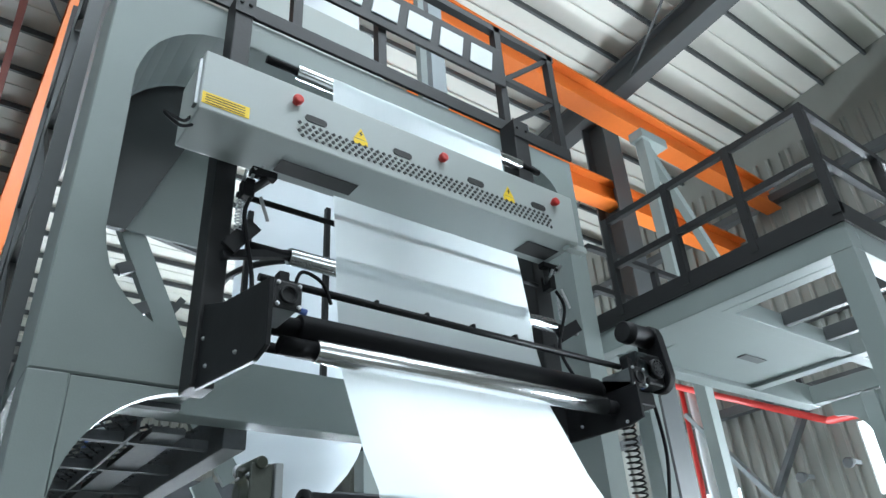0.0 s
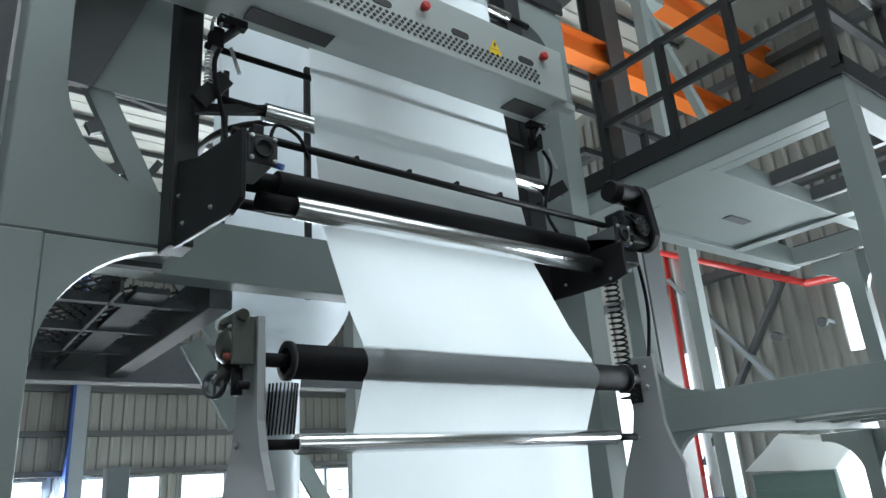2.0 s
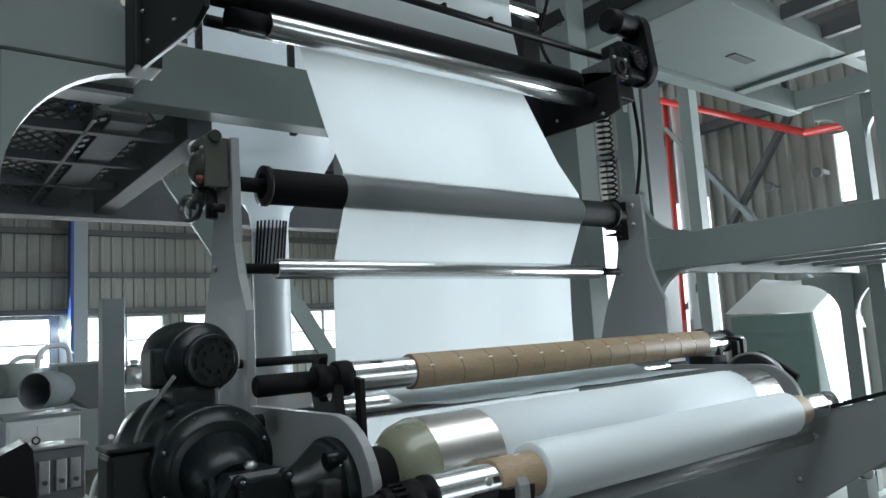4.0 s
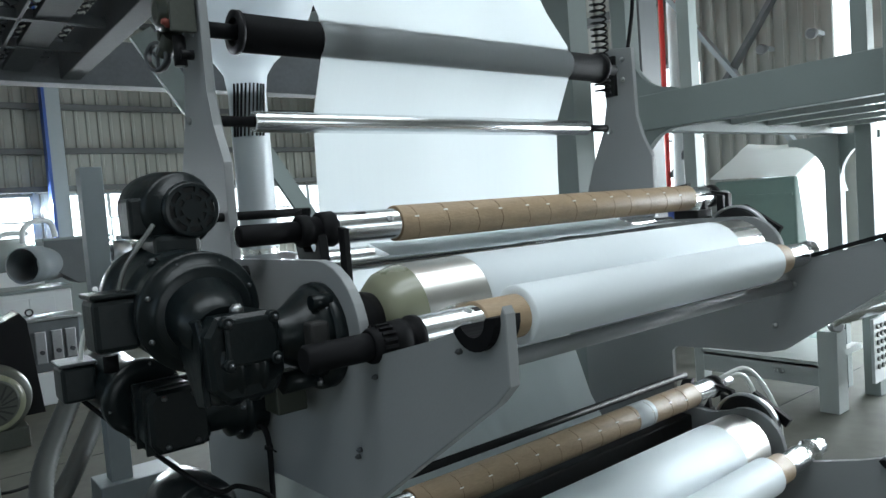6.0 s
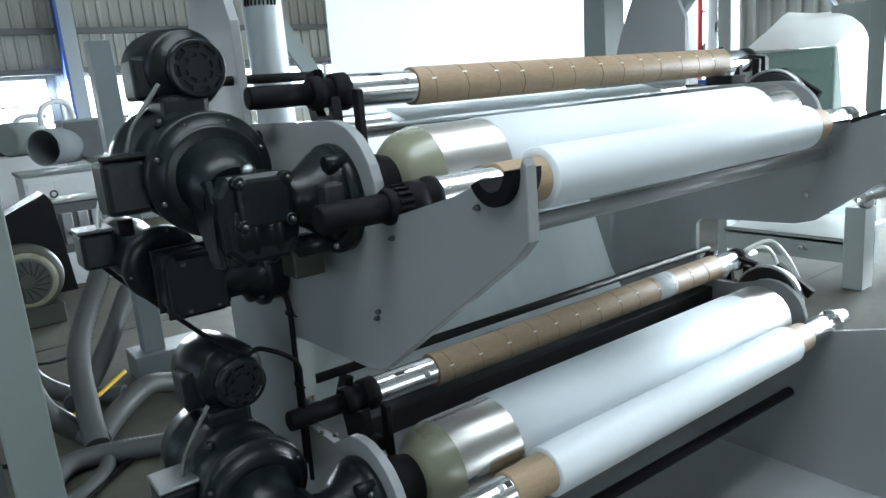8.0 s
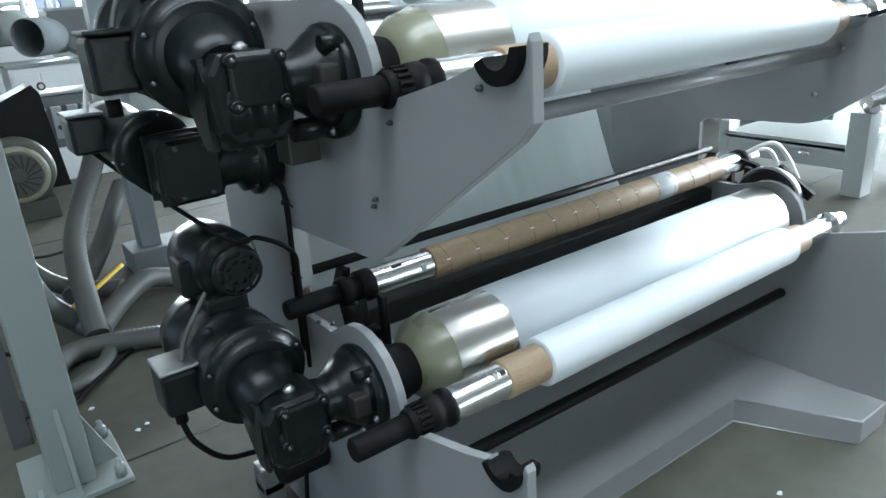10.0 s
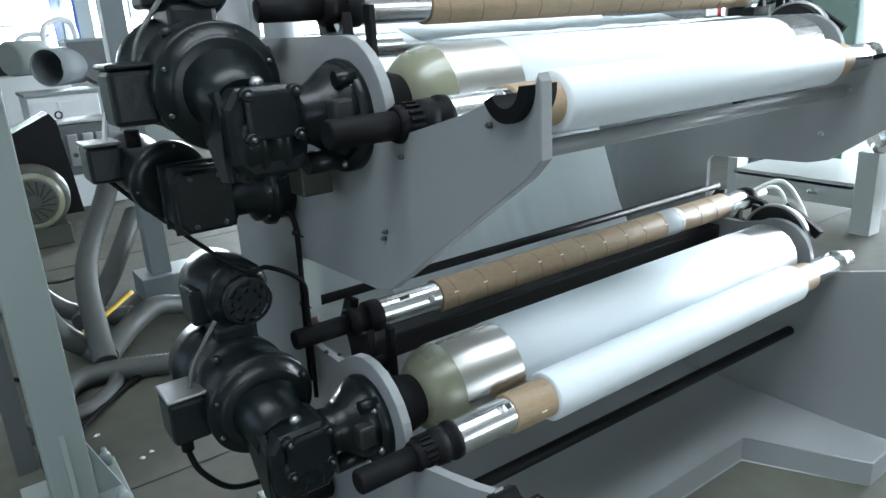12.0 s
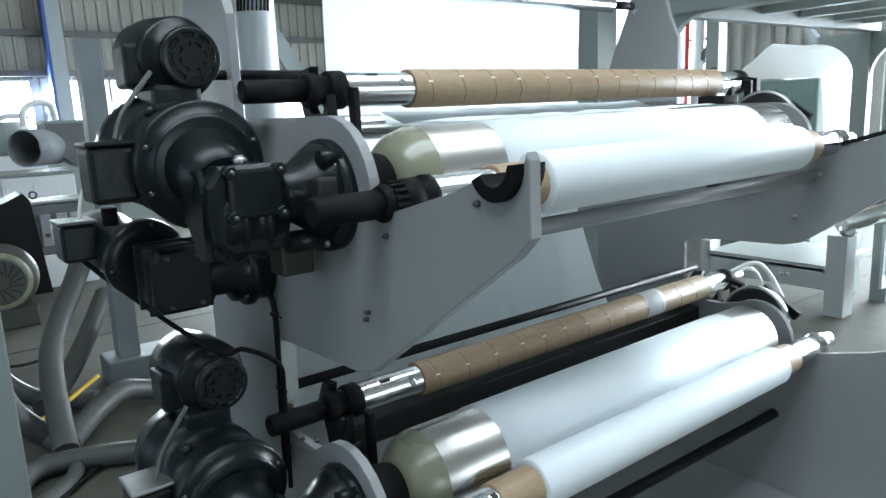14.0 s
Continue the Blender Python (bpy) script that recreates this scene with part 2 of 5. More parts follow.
        pts = [Vector((0, y, z)) for y, z in path]
        rows = []
        for side in (0, 1):
            grid = []
            for j, p in enumerate(pts):
                ax = (pts[min(j + 1, len(pts) - 1)] - pts[max(j - 1, 0)]).normalized()
                nrm = Vector((0, -ax.z, ax.y))
                line = []
                for i in range(nx + 1):
                    x = x0 + (x1 - x0) * i / nx
                    w = wrinkle * (noise.noise(Vector((x * 9, p.z * 1.3, p.y * 1.3))) + 0.5 * noise.noise(Vector((x * 25, p.z * 2, 3)))) if wrinkle else 0
                    line.append(self.bm.verts.new(Vector((x, p.y, p.z)) + nrm * (w + side * thick)))
                grid.append(line)
            rows.append(grid)
        for side, grid in enumerate(rows):
            for p, q in zip(grid, grid[1:]):
                for i in range(nx):
                    quad = (p[i], p[i + 1], q[i + 1], q[i])
                    f = self.bm.faces.new(quad if side == 0 else quad[::-1])
                    f.smooth = True
        return self

    def bolts(self, spots, axis, r=0.008, h=0.006):
        for p in spots:
            p = vec(p)
            self.lathe(p, p + vec(axis), [(0, r), (h, r), (h, r * 0.55), (h * 1.6, r * 0.5)], 6)
        return self


def mesh_of(name, shape, mat, shift):
    bmesh.ops.recalc_face_normals(shape.bm, faces=shape.bm.faces[:])
    for v in shape.bm.verts:
        v.co -= shift
    me = bpy.data.meshes.new(name)
    shape.bm.to_mesh(me)
    shape.bm.free()
    me.materials.append(mat)
    return me


def bolts(parent, spots, axis, r=0.008, mat=None):
    """Bright hexagon bolts, each a part."""
    for p in spots:
        part("bolt", Shape().bolts([p], axis, r), mat or STEEL, parent)


def thing(name, at, label, category, group="", kind=""):
    """A thing made of parts: an Empty at its base."""
    ob = new(name)
    ob.empty_display_size = 0.1
    ob.location = vec(at) + DATUM
    ORIGIN[ob.name] = vec(at)
    return tagged(ob, label, category, group, kind)


def part(name, shape, mat, parent, label=""):
    ob = new(name, mesh_of(name, shape, mat, ORIGIN[parent.name]))
    ob.parent = parent
    ORIGIN[ob.name] = ORIGIN[parent.name]
    return tagged(ob, label)


def solid(name, shape, mat, label, category, group="", kind="", at=None):
    """A thing of one mesh."""
    co = [v.co for v in shape.bm.verts]
    lo = [min(c[i] for c in co) for i in range(3)]
    hi = [max(c[i] for c in co) for i in range(3)]
    at = vec(at) if at else Vector(((lo[0] + hi[0]) / 2, (lo[1] + hi[1]) / 2, lo[2]))
    ob = new(name, mesh_of(name, shape, mat, at))
    ob.location = at + DATUM
    ORIGIN[ob.name] = at
    return tagged(ob, label, category, group, kind)


def arc(cy, cz, r, a0, a1, n=8):
    """Points of an arc, in degrees from +y towards +z."""
    return [(cy + r * math.cos(radians(a0 + (a1 - a0) * i / n)), cz + r * math.sin(radians(a0 + (a1 - a0) * i / n))) for i in range(n + 1)]


# ---- the hall ----
def roof_z(y):
    return 8.85 - 0.11 * (y if y > -5 else -10 - y)


def hall():
    solid("floor", Shape().box(-60, 60, -60, 60, FLOOR - 0.2, FLOOR), CONCRETE, "pale sealed concrete factory floor with joints", "floor", kind="structure")
    s = Shape()
    for x in (-6.5, -2.5, 5.5):
        s.box(x - 0.004, x + 0.004, -12, 13, FLOOR - 0.001, FLOOR + 0.0015)
    for y in (-5.4, -2.4, 0.825, 3.68, 6.68, 9.68):
        s.box(-10, 8, y - 0.004, y + 0.004, FLOOR - 0.001, FLOOR + 0.0018)
    solid("floor_joints", s, CHARCOAL, "dark saw-cut joints in the concrete floor", "joint", kind="structure")

    def ribs(axis, plane, u0, u1, z0, z1, s, out=1, pitch=0.2, depth=0.03):
        n = max(1, round((u1 - u0) / pitch))
        line = []
        for i in range(n):
            a = u0 + (u1 - u0) * i / n
            w = (u1 - u0) / n
            line += [(a, 0), (a + 0.62 * w, 0), (a + 0.72 * w, depth), (a + 0.9 * w, depth)]
        line.append((u1, 0))
        verts = []
        for u, d in line:
            for z in (z0, z1):
                p = plane - out * d
                verts.append(s.bm.verts.new((p, u, z) if axis == "x" else (u, p, z)))
        for i in range(len(line) - 1):
            s.bm.faces.new((verts[2 * i], verts[2 * i + 2], verts[2 * i + 3], verts[2 * i + 1]))
        if axis == "x":
            s.box(plane + 0.01, plane + 0.06, u0, u1, z0, z1)
        else:
            s.box(u0, u1, plane + 0.01, plane + 0.06, z0, z1)

    # back wall with its band of windows
    wins = [(-9.0, -6.6), (-6.2, -4.7), (-4.0, -1.7), (-1.4, 1.125), (1.67, 3.11), (3.45, 5.25), (5.7, 7.5)]
    s = Shape()
    ribs("y", 13.0, -10, 8, FLOOR, 1.76, s)
    ribs("y", 13.0, -10, 8, 2.69, roof_z(13), s)
    edge = -10
    for a, b in wins:
        ribs("y", 13.0, edge, a, 1.76, 2.69, s)
        edge = b
    ribs("y", 13.0, edge, 8, 1.76, 2.69, s)
    solid("wall_north", s, WALL, "grey ribbed metal sheet wall with a band of windows", "wall", kind="structure")
    for i, (a, b) in enumerate(wins):
        w = thing(f"window_{i + 1}", (a, 13, 1.76), "aluminium framed factory window, bright with daylight", "window", kind="structure")
        f = Shape()
        for z in (1.76, 2.65):
            f.box(a, b, 12.95, 13.02, z, z + 0.04)
        for x in (a, (a + b) / 2 - 0.02, b - 0.04):
            f.box(x, x + 0.04, 12.95, 13.02, 1.80, 2.65)
        f.box(a, b, 12.97, 13.0, 2.19, 2.215)
        part("window_frame", f, PALESTEEL, w)
    s = Shape()
    for z in (2.77, 3.45, 4.25, 5.0, 5.85, 6.6, 7.1):
        s.box(-10, 8, 12.8, 12.96, z - 0.05, z + 0.05)
    solid("wall_rails", s, STEELWORK, "dark steel rails across the sheet wall", "rail", kind="structure")
    for x in (-4.6, 1.39, 7.6):
        c = thing("hall_column", (x, 12.7, FLOOR), "pale blue-grey steel column against the back wall", "column", "hall columns", "structure")
        part("web", Shape().box(x + 0.02, x + 0.27, 12.6, 12.78, FLOOR, roof_z(12.7)), PALESTEEL, c)
        part("flange", Shape().box(x - 0.03, x + 0.02, 12.5, 12.8, FLOOR, roof_z(12.7)), BLUE, c, "dark blue edge of the column")

    # gable wall at the right, with its gate and windows
    s = Shape()
    gate = (-3.2, 1.9, FLOOR, 3.2)
    slits = [(3.95, 4.55, 1.6, 3.7), (5.35, 10.5, FLOOR, 3.7)]
    ribs("x", 8.0, -12, gate[0], FLOOR, 8.0, s)
    ribs("x", 8.0, gate[0], gate[1], 3.2, 8.0, s)
    ribs("x", 8.0, gate[1], 2.02, FLOOR, 8.0, s)
    ribs("x", 8.0, 2.02, 2.22, FLOOR, 3.25, s)
    ribs("x", 8.0, 2.02, 2.22, 4.1, 8.0, s)
    ribs("x", 8.0, 2.22, slits[0][0], FLOOR, 8.0, s)
    ribs("x", 8.0, slits[0][1], slits[1][0], FLOOR, 8.0, s)
    ribs("x", 8.0, slits[1][1], 13, FLOOR, 8.0, s)
    for a, b, z0, z1 in slits:
        if z0 > FLOOR:
            ribs("x", 8.0, a, b, FLOOR, z0, s)
        ribs("x", 8.0, a, b, z1, 8.0, s)
    s.prism("x", 8.0, 8.06, [(-12, 8.0), (13, 8.0), (13, roof_z(13) + 0.6), (-5, roof_z(-5)), (-12, roof_z(-12) + 0.1)])
    solid("wall_east", s, WALL, "grey ribbed gable wall with an open gate", "wall", kind="structure")
    s = Shape()
    for z in (4.6, 5.5, 6.4, 7.3):
        s.box(7.82, 7.96, -12, 13, z - 0.06, z + 0.06)
    solid("gable_rails", s, STEELWORK, "steel rails across the gable wall", "rail", kind="structure")
    for i, (a, b, z0, z1) in enumerate(slits[:1]):
        w = thing(f"window_{len(wins) + i + 1}", (8, a, z0), "tall bright window in the gable wall", "window", kind="structure")
        f = Shape()
        f.box(7.97, 8.03, a, b, z0, z0 + 0.05).box(7.97, 8.03, a, b, z1 - 0.05, z1).box(7.97, 8.03, a, b, 2.6, 2.64)
        part("window_frame", f, PALESTEEL, w)

    s = Shape().box(-10.1, -10, -12, 13, FLOOR, 1.4).box(-10.1, -10, -12, 13, 5.4, 9.6).box(-10.1, -10, -12, -5, 1.4, 5.4).box(-10.1, -10, 7, 13, 1.4, 5.4)
    solid("wall_west", s, WALL, "unseen plain sheet wall with an opening added for side light", "wall", kind="structure")
    s = Shape().box(-10, 8, -12.1, -12, 3.6, 9.6).box(-10, -5, -12.1, -12, FLOOR, 3.6).box(1, 8, -12.1, -12, FLOOR, 3.6)
    solid("wall_south", s, WALL, "unseen plain sheet wall with an opening added for rear light", "wall", kind="structure")

    # roof
    s = Shape()
    for y0, y1 in ((-12, -5), (-5, 13)):
        s.prism("x", -10, 8, [(y0, roof_z(y0) + (0.0 if y0 > -12 else 0)), (y1, roof_z(y1)), (y1, roof_z(y1) + 0.08), (y0, roof_z(y0) + 0.08)])
    for y in np.arange(-11.6, 13, 0.62):
        z = roof_z(float(y))
        s.box(-10, 8, float(y) - 0.006, float(y) + 0.006, z - 0.012, z)
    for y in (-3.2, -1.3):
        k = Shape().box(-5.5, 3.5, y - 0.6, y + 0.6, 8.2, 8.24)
        solid("skylight", k, SKYGLOW, "long glowing panel added out of view under the closed roof", "skylight", "skylights", "structure")
    solid("ceiling", s, ROOF, "off-white insulated roof sheets", "ceiling", kind="structure")
    s = Shape()
    for y in np.arange(-11.3, 12.9, 0.62):
        z = roof_z(float(y))
        s.box(-10, 8, float(y) - 0.018, float(y) + 0.018, z - 0.09, z - 0.013)
    solid("purlins", s, STEELWORK, "dark steel purlins under the roof sheets", "purlin", kind="structure")
    for x in (-6.5, -0.6, 5.05):
        r = thing("roof_rafter", (x, 0, 8), "grey steel roof rafter", "rafter", "roof rafters", "structure")
        s = Shape()
        for y0, y1 in ((-12, -5), (-5, 13)):
            s.prism("x", x - 0.12, x + 0.12, [(y0, roof_z(y0) - 0.16), (y1, roof_z(y1) - 0.16), (y1, roof_z(y1) - 0.2), (y0, roof_z(y0) - 0.2)])
            s.prism("x", x - 0.02, x + 0.02, [(y0, roof_z(y0) - 0.2), (y1, roof_z(y1) - 0.2), (y1, roof_z(y1) - 0.52), (y0, roof_z(y0) - 0.52)])
            s.prism("x", x - 0.12, x + 0.12, [(y0, roof_z(y0) - 0.52), (y1, roof_z(y1) - 0.52), (y1, roof_z(y1) - 0.56), (y0, roof_z(y0) - 0.56)])
        part("beam", s, STEELWORK, r)
    for x, y in ((5.2, 2.8), (5.2, 7.6), (-6.5, 7.6)):
        c = thing("hall_column", (x, y, FLOOR), "dark grey steel column that carries the crane rail", "column", "hall columns", "structure")
        part("web", Shape().box(x - 0.02, x + 0.02, y + 0.02, y + 0.33, FLOOR, roof_z(y) - 0.56), STEELWORK, c)
        part("flange", Shape().box(x - 0.15, x + 0.15, y, y + 0.02, FLOOR, roof_z(y) - 0.56), STEELWORK, c)
        part("flange", Shape().box(x - 0.15, x + 0.15, y + 0.33, y + 0.35, FLOOR, roof_z(y) - 0.56), STEELWORK, c)
    # crane rails
    for a, b, h in (((-6, 1.95, 7.3), (7.9, 2.28, 7.3), 0.34), ((2.0, 2.96, 6.79), (7.95, 2.94, 6.79), 0.3), ((-0.85, 0.0, 7.5), (-0.95, 12.6, 7.5), 0.4)):
        g = thing("crane_beam", a, "orange painted steel crane beam under the roof", "crane beam", "crane beams")
        d = (vec(b) - vec(a)).normalized()
        part("web", Shape().bar(a, b, 0.03, h - 0.04), ORANGE, g)
        up = Vector((0, 0, h / 2))
        part("flange", Shape().bar(vec(a) + up, vec(b) + up, 0.22, 0.03), ORANGE, g)
        part("flange", Shape().bar(vec(a) - up, vec(b) - up, 0.22, 0.03), ORANGE, g)
    for x in (-3.6, 4.0):
        solid("roof_truss_rod", Shape().bar((x, 0.5, 8.3), (x + 3.0, 5.5, 7.9), 0.025, 0.025), STEELWORK, "thin steel tie rod under the roof", "tie rod", "tie rods", "structure")
    solid("crane_end_strut", Shape().bar((-1.35, 3.2, 8.2), (-1.35, 9.0, 7.0), 0.07, 0.07), RUST, "dark red strut beside the orange beam", "strut", kind="structure")
    solid("backdrop", Shape().box(13, 13.1, -9, 18, -1, 9), SKYGLOW, "bright overcast daylight outside the gate", "backdrop", kind="structure")
    solid("backdrop", Shape().box(-14, 10, 17, 17.1, -1, 6), SKYGLOW, "bright overcast daylight outside the windows", "backdrop", kind="structure")


hall()


# ---- bracing and pipes at the gable wall ----
def gable_details():
    for a, b, m, w in (((7.75, 2.45, 4.6), (7.75, 4.3, 2.1), STEELWORK, 0.12), ((7.7, 4.3, 4.7), (7.7, 2.3, 2.0), PALESTEEL, 0.12)):
        solid("wind_brace", Shape().bar(a, b, w, 0.06), m, "diagonal steel brace before the gable wall", "brace", "wind braces", "structure")
    s = thing("fire_pipe", (7.7, 4.4, FLOOR), "red painted fire water pipe along the wall", "pipe")
    part("riser", Shape().cyl((7.7, 4.36, FLOOR), (7.7, 4.3, 5.15), 0.035, seg=12), RED, s)
    part("run", Shape().cyl((7.62, 4.32, 5.12), (7.6, 2.35, 4.1), 0.045, seg=12), RED, s)
    part("run", Shape().cyl((7.6, 2.36, 4.1), (7.6, 1.0, 4.02), 0.045, seg=12), RED, s)
    part("cabinet", Shape().box(7.45, 7.7, 4.3, 4.7, 1.55, 1.95, 0.01), RED, s, "red hose cabinet")
    solid("rain_pipe", Shape().cyl((7.72, 4.2, FLOOR), (7.72, 4.14, 5.1), 0.075, seg=16), WHITE, "white plastic rain pipe at the wall", "pipe")
    for y, z in ((2.3, 3.6), (2.9, 3.55)):
        l = thing("wall_lamp", (7.8, y, z), "small grey wall lamp, unlit", "lamp", "wall lamps")
        part("bracket", Shape().box(7.75, 7.95, y - 0.02, y + 0.02, z, z + 0.05), PALESTEEL, l)
        part("head", Shape().lathe((7.78, y, z + 0.03), (7.55, y, z - 0.02), [(0, 0.03), (0.1, 0.06), (0.15, 0.065), (0.16, 0.05)], 16), STEELWORK, l)


gable_details()


# ---- the film tower ----
def tower():
    y0, y1 = 0.76, 1.14
    t = thing("film_tower", (0.4, 0.95, FLOOR), "grey painted steel frame of the film tower with rounded openings", "machine frame")
    hole = arc(-0.42, 3.36, 0.36, 270, 180) + arc(-0.42, 4.07, 0.37, 180, 90)
    outline = [(-0.913, 2.83), (-0.40, 2.83), (-0.40, 3.0)] + hole + [(-0.40, 4.44), (-0.40, 4.61), (-0.913, 4.61)]
    part("front_plate", Shape().prism("y", y0, y1, outline, 0.006), GREY, t, "large grey plate with rounded corners")
    outline = [(1.738, 4.61), (1.20, 4.61), (1.20, 4.47)] + arc(1.39, 4.25, 0.21, 90, 0, 6) + [(1.60, 3.2)] + [(1.60, FLOOR), (1.738, FLOOR)]
    part("column", Shape().prism("y", y0, y0 + 0.2, outline, 0.006), GREY, t)
    part("column", Shape().box(-0.913, -0.793, y0, y0 + 0.2, FLOOR + 0.02, 2.83, 0.006), GREY, t)
    part("foot_plate", Shape().box(-0.99, -0.70, y0 - 0.06, y0 + 0.28, FLOOR, FLOOR + 0.02, 0.003).bolts([(-0.95, y0 - 0.03, FLOOR + 0.02), (-0.73, y0 - 0.03, FLOOR + 0.02), (-0.73, y0 + 0.24, FLOOR + 0.02)], (0, 0, 1), 0.018, 0.04), GREY, t)
    part("foot_rib", Shape().prism("y", y0 + 0.08, y0 + 0.1, [(-0.793, FLOOR + 0.02), (-0.715, FLOOR + 0.02), (-0.793, FLOOR + 0.22)]), GREY, t)
    part("foot_rib", Shape().prism("x", -0.86, -0.845, [(y0, FLOOR + 0.02), (y0 - 0.05, FLOOR + 0.02), (y0, FLOOR + 0.3)]), GREY, t)
    part("gusset", Shape().prism("y", y0 + 0.003, y0 + 0.05, [(-0.793, 2.826), (-0.40, 2.826)] + arc(-0.40, 2.43, 0.39, 90, 180, 12), 0.003), GREY, t)
    part("top_beam", Shape().box(-0.40, 1.20, y0, y1, 4.45, 4.61, 0.006), GREY, t)
    part("lower_beam", Shape().box(-0.40, 1.60, y1, y1 + 0.12, 2.86, 3.11, 0.006), GREY, t)
    part("side_beam", Shape().box(-0.12, -0.02, y1 + 0.12, 3.0, 2.78, 2.96, 0.005), SHADE_STEEL, t)
    part("rear_beam", Shape().box(-1.3, 2.3, 3.0, 3.15, 2.76, 3.02, 0.005), SHADE_STEEL, t)
    part("side_beam", Shape().box(-0.913, -0.83, y1, 3.0, 2.83, 2.98, 0.005), GREY, t)
    for x in (-0.86, 1.65):
        part("rear_column", Shape().box(x - 0.07, x + 0.07, 3.02, 3.16, FLOOR, 4.6, 0.005), GREY, t)
    part("chute_shaded_side", Shape().prism("y", 1.2, 1.23, [(-0.64, 3.62), (-0.86, 3.62), (-0.86, 4.6), (-0.60, 4.85), (-0.20, 4.95), (-0.20, 4.80), (-0.42, 4.74), (-0.44, 4.15)]), STEELWORK, t, "inner side of a sheet metal chute, painted dark for its shade")
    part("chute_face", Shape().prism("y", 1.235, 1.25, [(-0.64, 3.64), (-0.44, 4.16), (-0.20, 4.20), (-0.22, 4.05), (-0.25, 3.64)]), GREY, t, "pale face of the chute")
    part("chute_mount", Shape().box(-0.84, -0.8, 1.14, 1.2, 3.7, 4.4), GREY, t)
    part("opening_rim_shade", Shape().prism("y", y1 + 0.002, y1 + 0.055, [(-0.86, 3.36)] + arc(-0.42, 3.36, 0.40, 180, 270, 10) + [(-0.42, 2.93), (-0.90, 2.93), (-0.90, 3.36)]), STEELWORK, t, "inner rim of the opening, its shade put in as dark colour")
    st = part("diagonal_stay", Shape().bar((-0.64, 1.27, 3.72), (-0.33, 1.27, 3.10), 0.05, 0.095, up=(0.89, 0, 0.45)), GREY, t, "grey square tube across the opening")
    for k in (0.35, 0.62):
        x, z = -0.64 + 0.31 * k, 3.72 - 0.62 * k
        part("stay_lug", Shape().bar((x - 0.045, 1.25, z - 0.02), (x - 0.10, 1.25, z - 0.05), 0.03, 0.05), STEELWORK, st, "dark bolted lug")
    part("cross_stay", Shape().bar((-0.50, 1.75, 3.15), (-0.22, 1.75, 3.62), 0.03, 0.035), STEELWORK, t)
    part("cross_stay", Shape().bar((-0.62, 1.70, 3.32), (-0.20, 1.70, 3.30), 0.05, 0.06), STEELWORK, t)
    part("cross_stay", Shape().bar((-0.55, 1.65, 3.92), (-0.2, 1.65, 3.86), 0.03, 0.05), STEELWORK, t)
    part("side_beam", Shape().box(-0.40, -0.27, y1 + 0.122, 3.0, 2.815, 2.84, 0.003), SHADE_STEEL, t, "channel under the walkway, darkened for shade")
    part("side_beam", Shape().box(-0.46, -0.445, y1 + 0.122, 3.0, 2.81, 2.96, 0.002), SHADE_STEEL, t)
    g = Shape()
    for i in range(40):
        y = 0.86 + i * 0.052
        for k in range(6 if y < 1.3 else 10):
            x = -0.80 + k * 0.06 + (0.03 if i % 2 else 0)
            g.bar((x, y, 2.86), (x + 0.03, y + 0.052, 2.86), 0.006, 0.008)
            g.bar((x + 0.03, y, 2.86), (x, y + 0.052, 2.86), 0.006, 0.008)
    solid("walkway_grating", g, SHADE_STEEL, "expanded metal grating of the tower walkway", "grating", kind="stuff")
    b = thing("grating_frame", (-0.45, 0.9, 2.8), "steel bars that carry the grating, darkened for shade", "frame")
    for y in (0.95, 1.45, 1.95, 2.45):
        part("bar", Shape().box(-0.83, -0.40 if y < 1.3 else -0.12, y - 0.02, y + 0.02, 2.81, 2.85), SHADE_STEEL, b)

    for x0, x1 in ((-0.467, -0.386), (1.155, 1.263)):
        p = thing("black_post", ((x0 + x1) / 2, 0.7, 2.85), "black square steel post on the tower front", "post", "black posts")
        part("tube", Shape().box(x0, x1, 0.64, 0.757, 2.80, 4.62, 0.006), CHARCOAL, p)
        part("bolt_plate", Shape().box(x0 - 0.004, x1 + 0.004, 0.632, 0.64, 4.5, 4.62).bolts([(x0 + 0.02, 0.632, 4.56), (x1 - 0.02, 0.632, 4.56)], (0, -1, 0), 0.01), CHARCOAL, p)

    # guard rail with the sign
    r = thing("guard_rail", (0.5, 0.78, 4.61), "black steel guard rail on top of the tower", "railing")
    part("kick_plate", Shape().box(-0.75, 1.74, 0.74, 0.758, 4.615, 4.70, 0.003), CHARCOAL, r)
    for x in (-0.7, -0.13, 0.36, 1.235, 1.70):
        part("post", Shape().box(x - 0.025, x + 0.025, 0.75, 0.80, 4.70, 5.5), CHARCOAL, r)
    part("top_bar", Shape().box(-0.75, 1.74, 0.75, 0.80, 5.45, 5.5), CHARCOAL, r)
    part("middle_bar", Shape().box(-0.75, 1.74, 0.757, 0.793, 5.06, 5.10), CHARCOAL, r)
    for a, b in (((1.26, 4.72), (1.68, 5.07)), ((1.26, 5.07), (1.68, 5.45))):
        part("brace", Shape().bar((a[0], 0.775, a[1]), (b[0], 0.775, b[1]), 0.025, 0.03), CHARCOAL, r)
    s = thing("sign_board", (0.6, 0.73, 4.96), "black sign board with pale lettering shapes on the rail", "sign")
    part("board", Shape().box(-0.75, 1.23, 0.725, 0.742, 4.96, 5.26, 0.003), CHARCOAL, s)
    for i in range(8):
        x = -0.63 + i * 0.226
        part("emblem_block", Shape().prism("y", 0.716, 0.724, [(x, 5.03), (x + 0.165, 5.03), (x + 0.19, 5.19), (x + 0.025, 5.19)], 0.002), WHITE, s, "pale plain block")
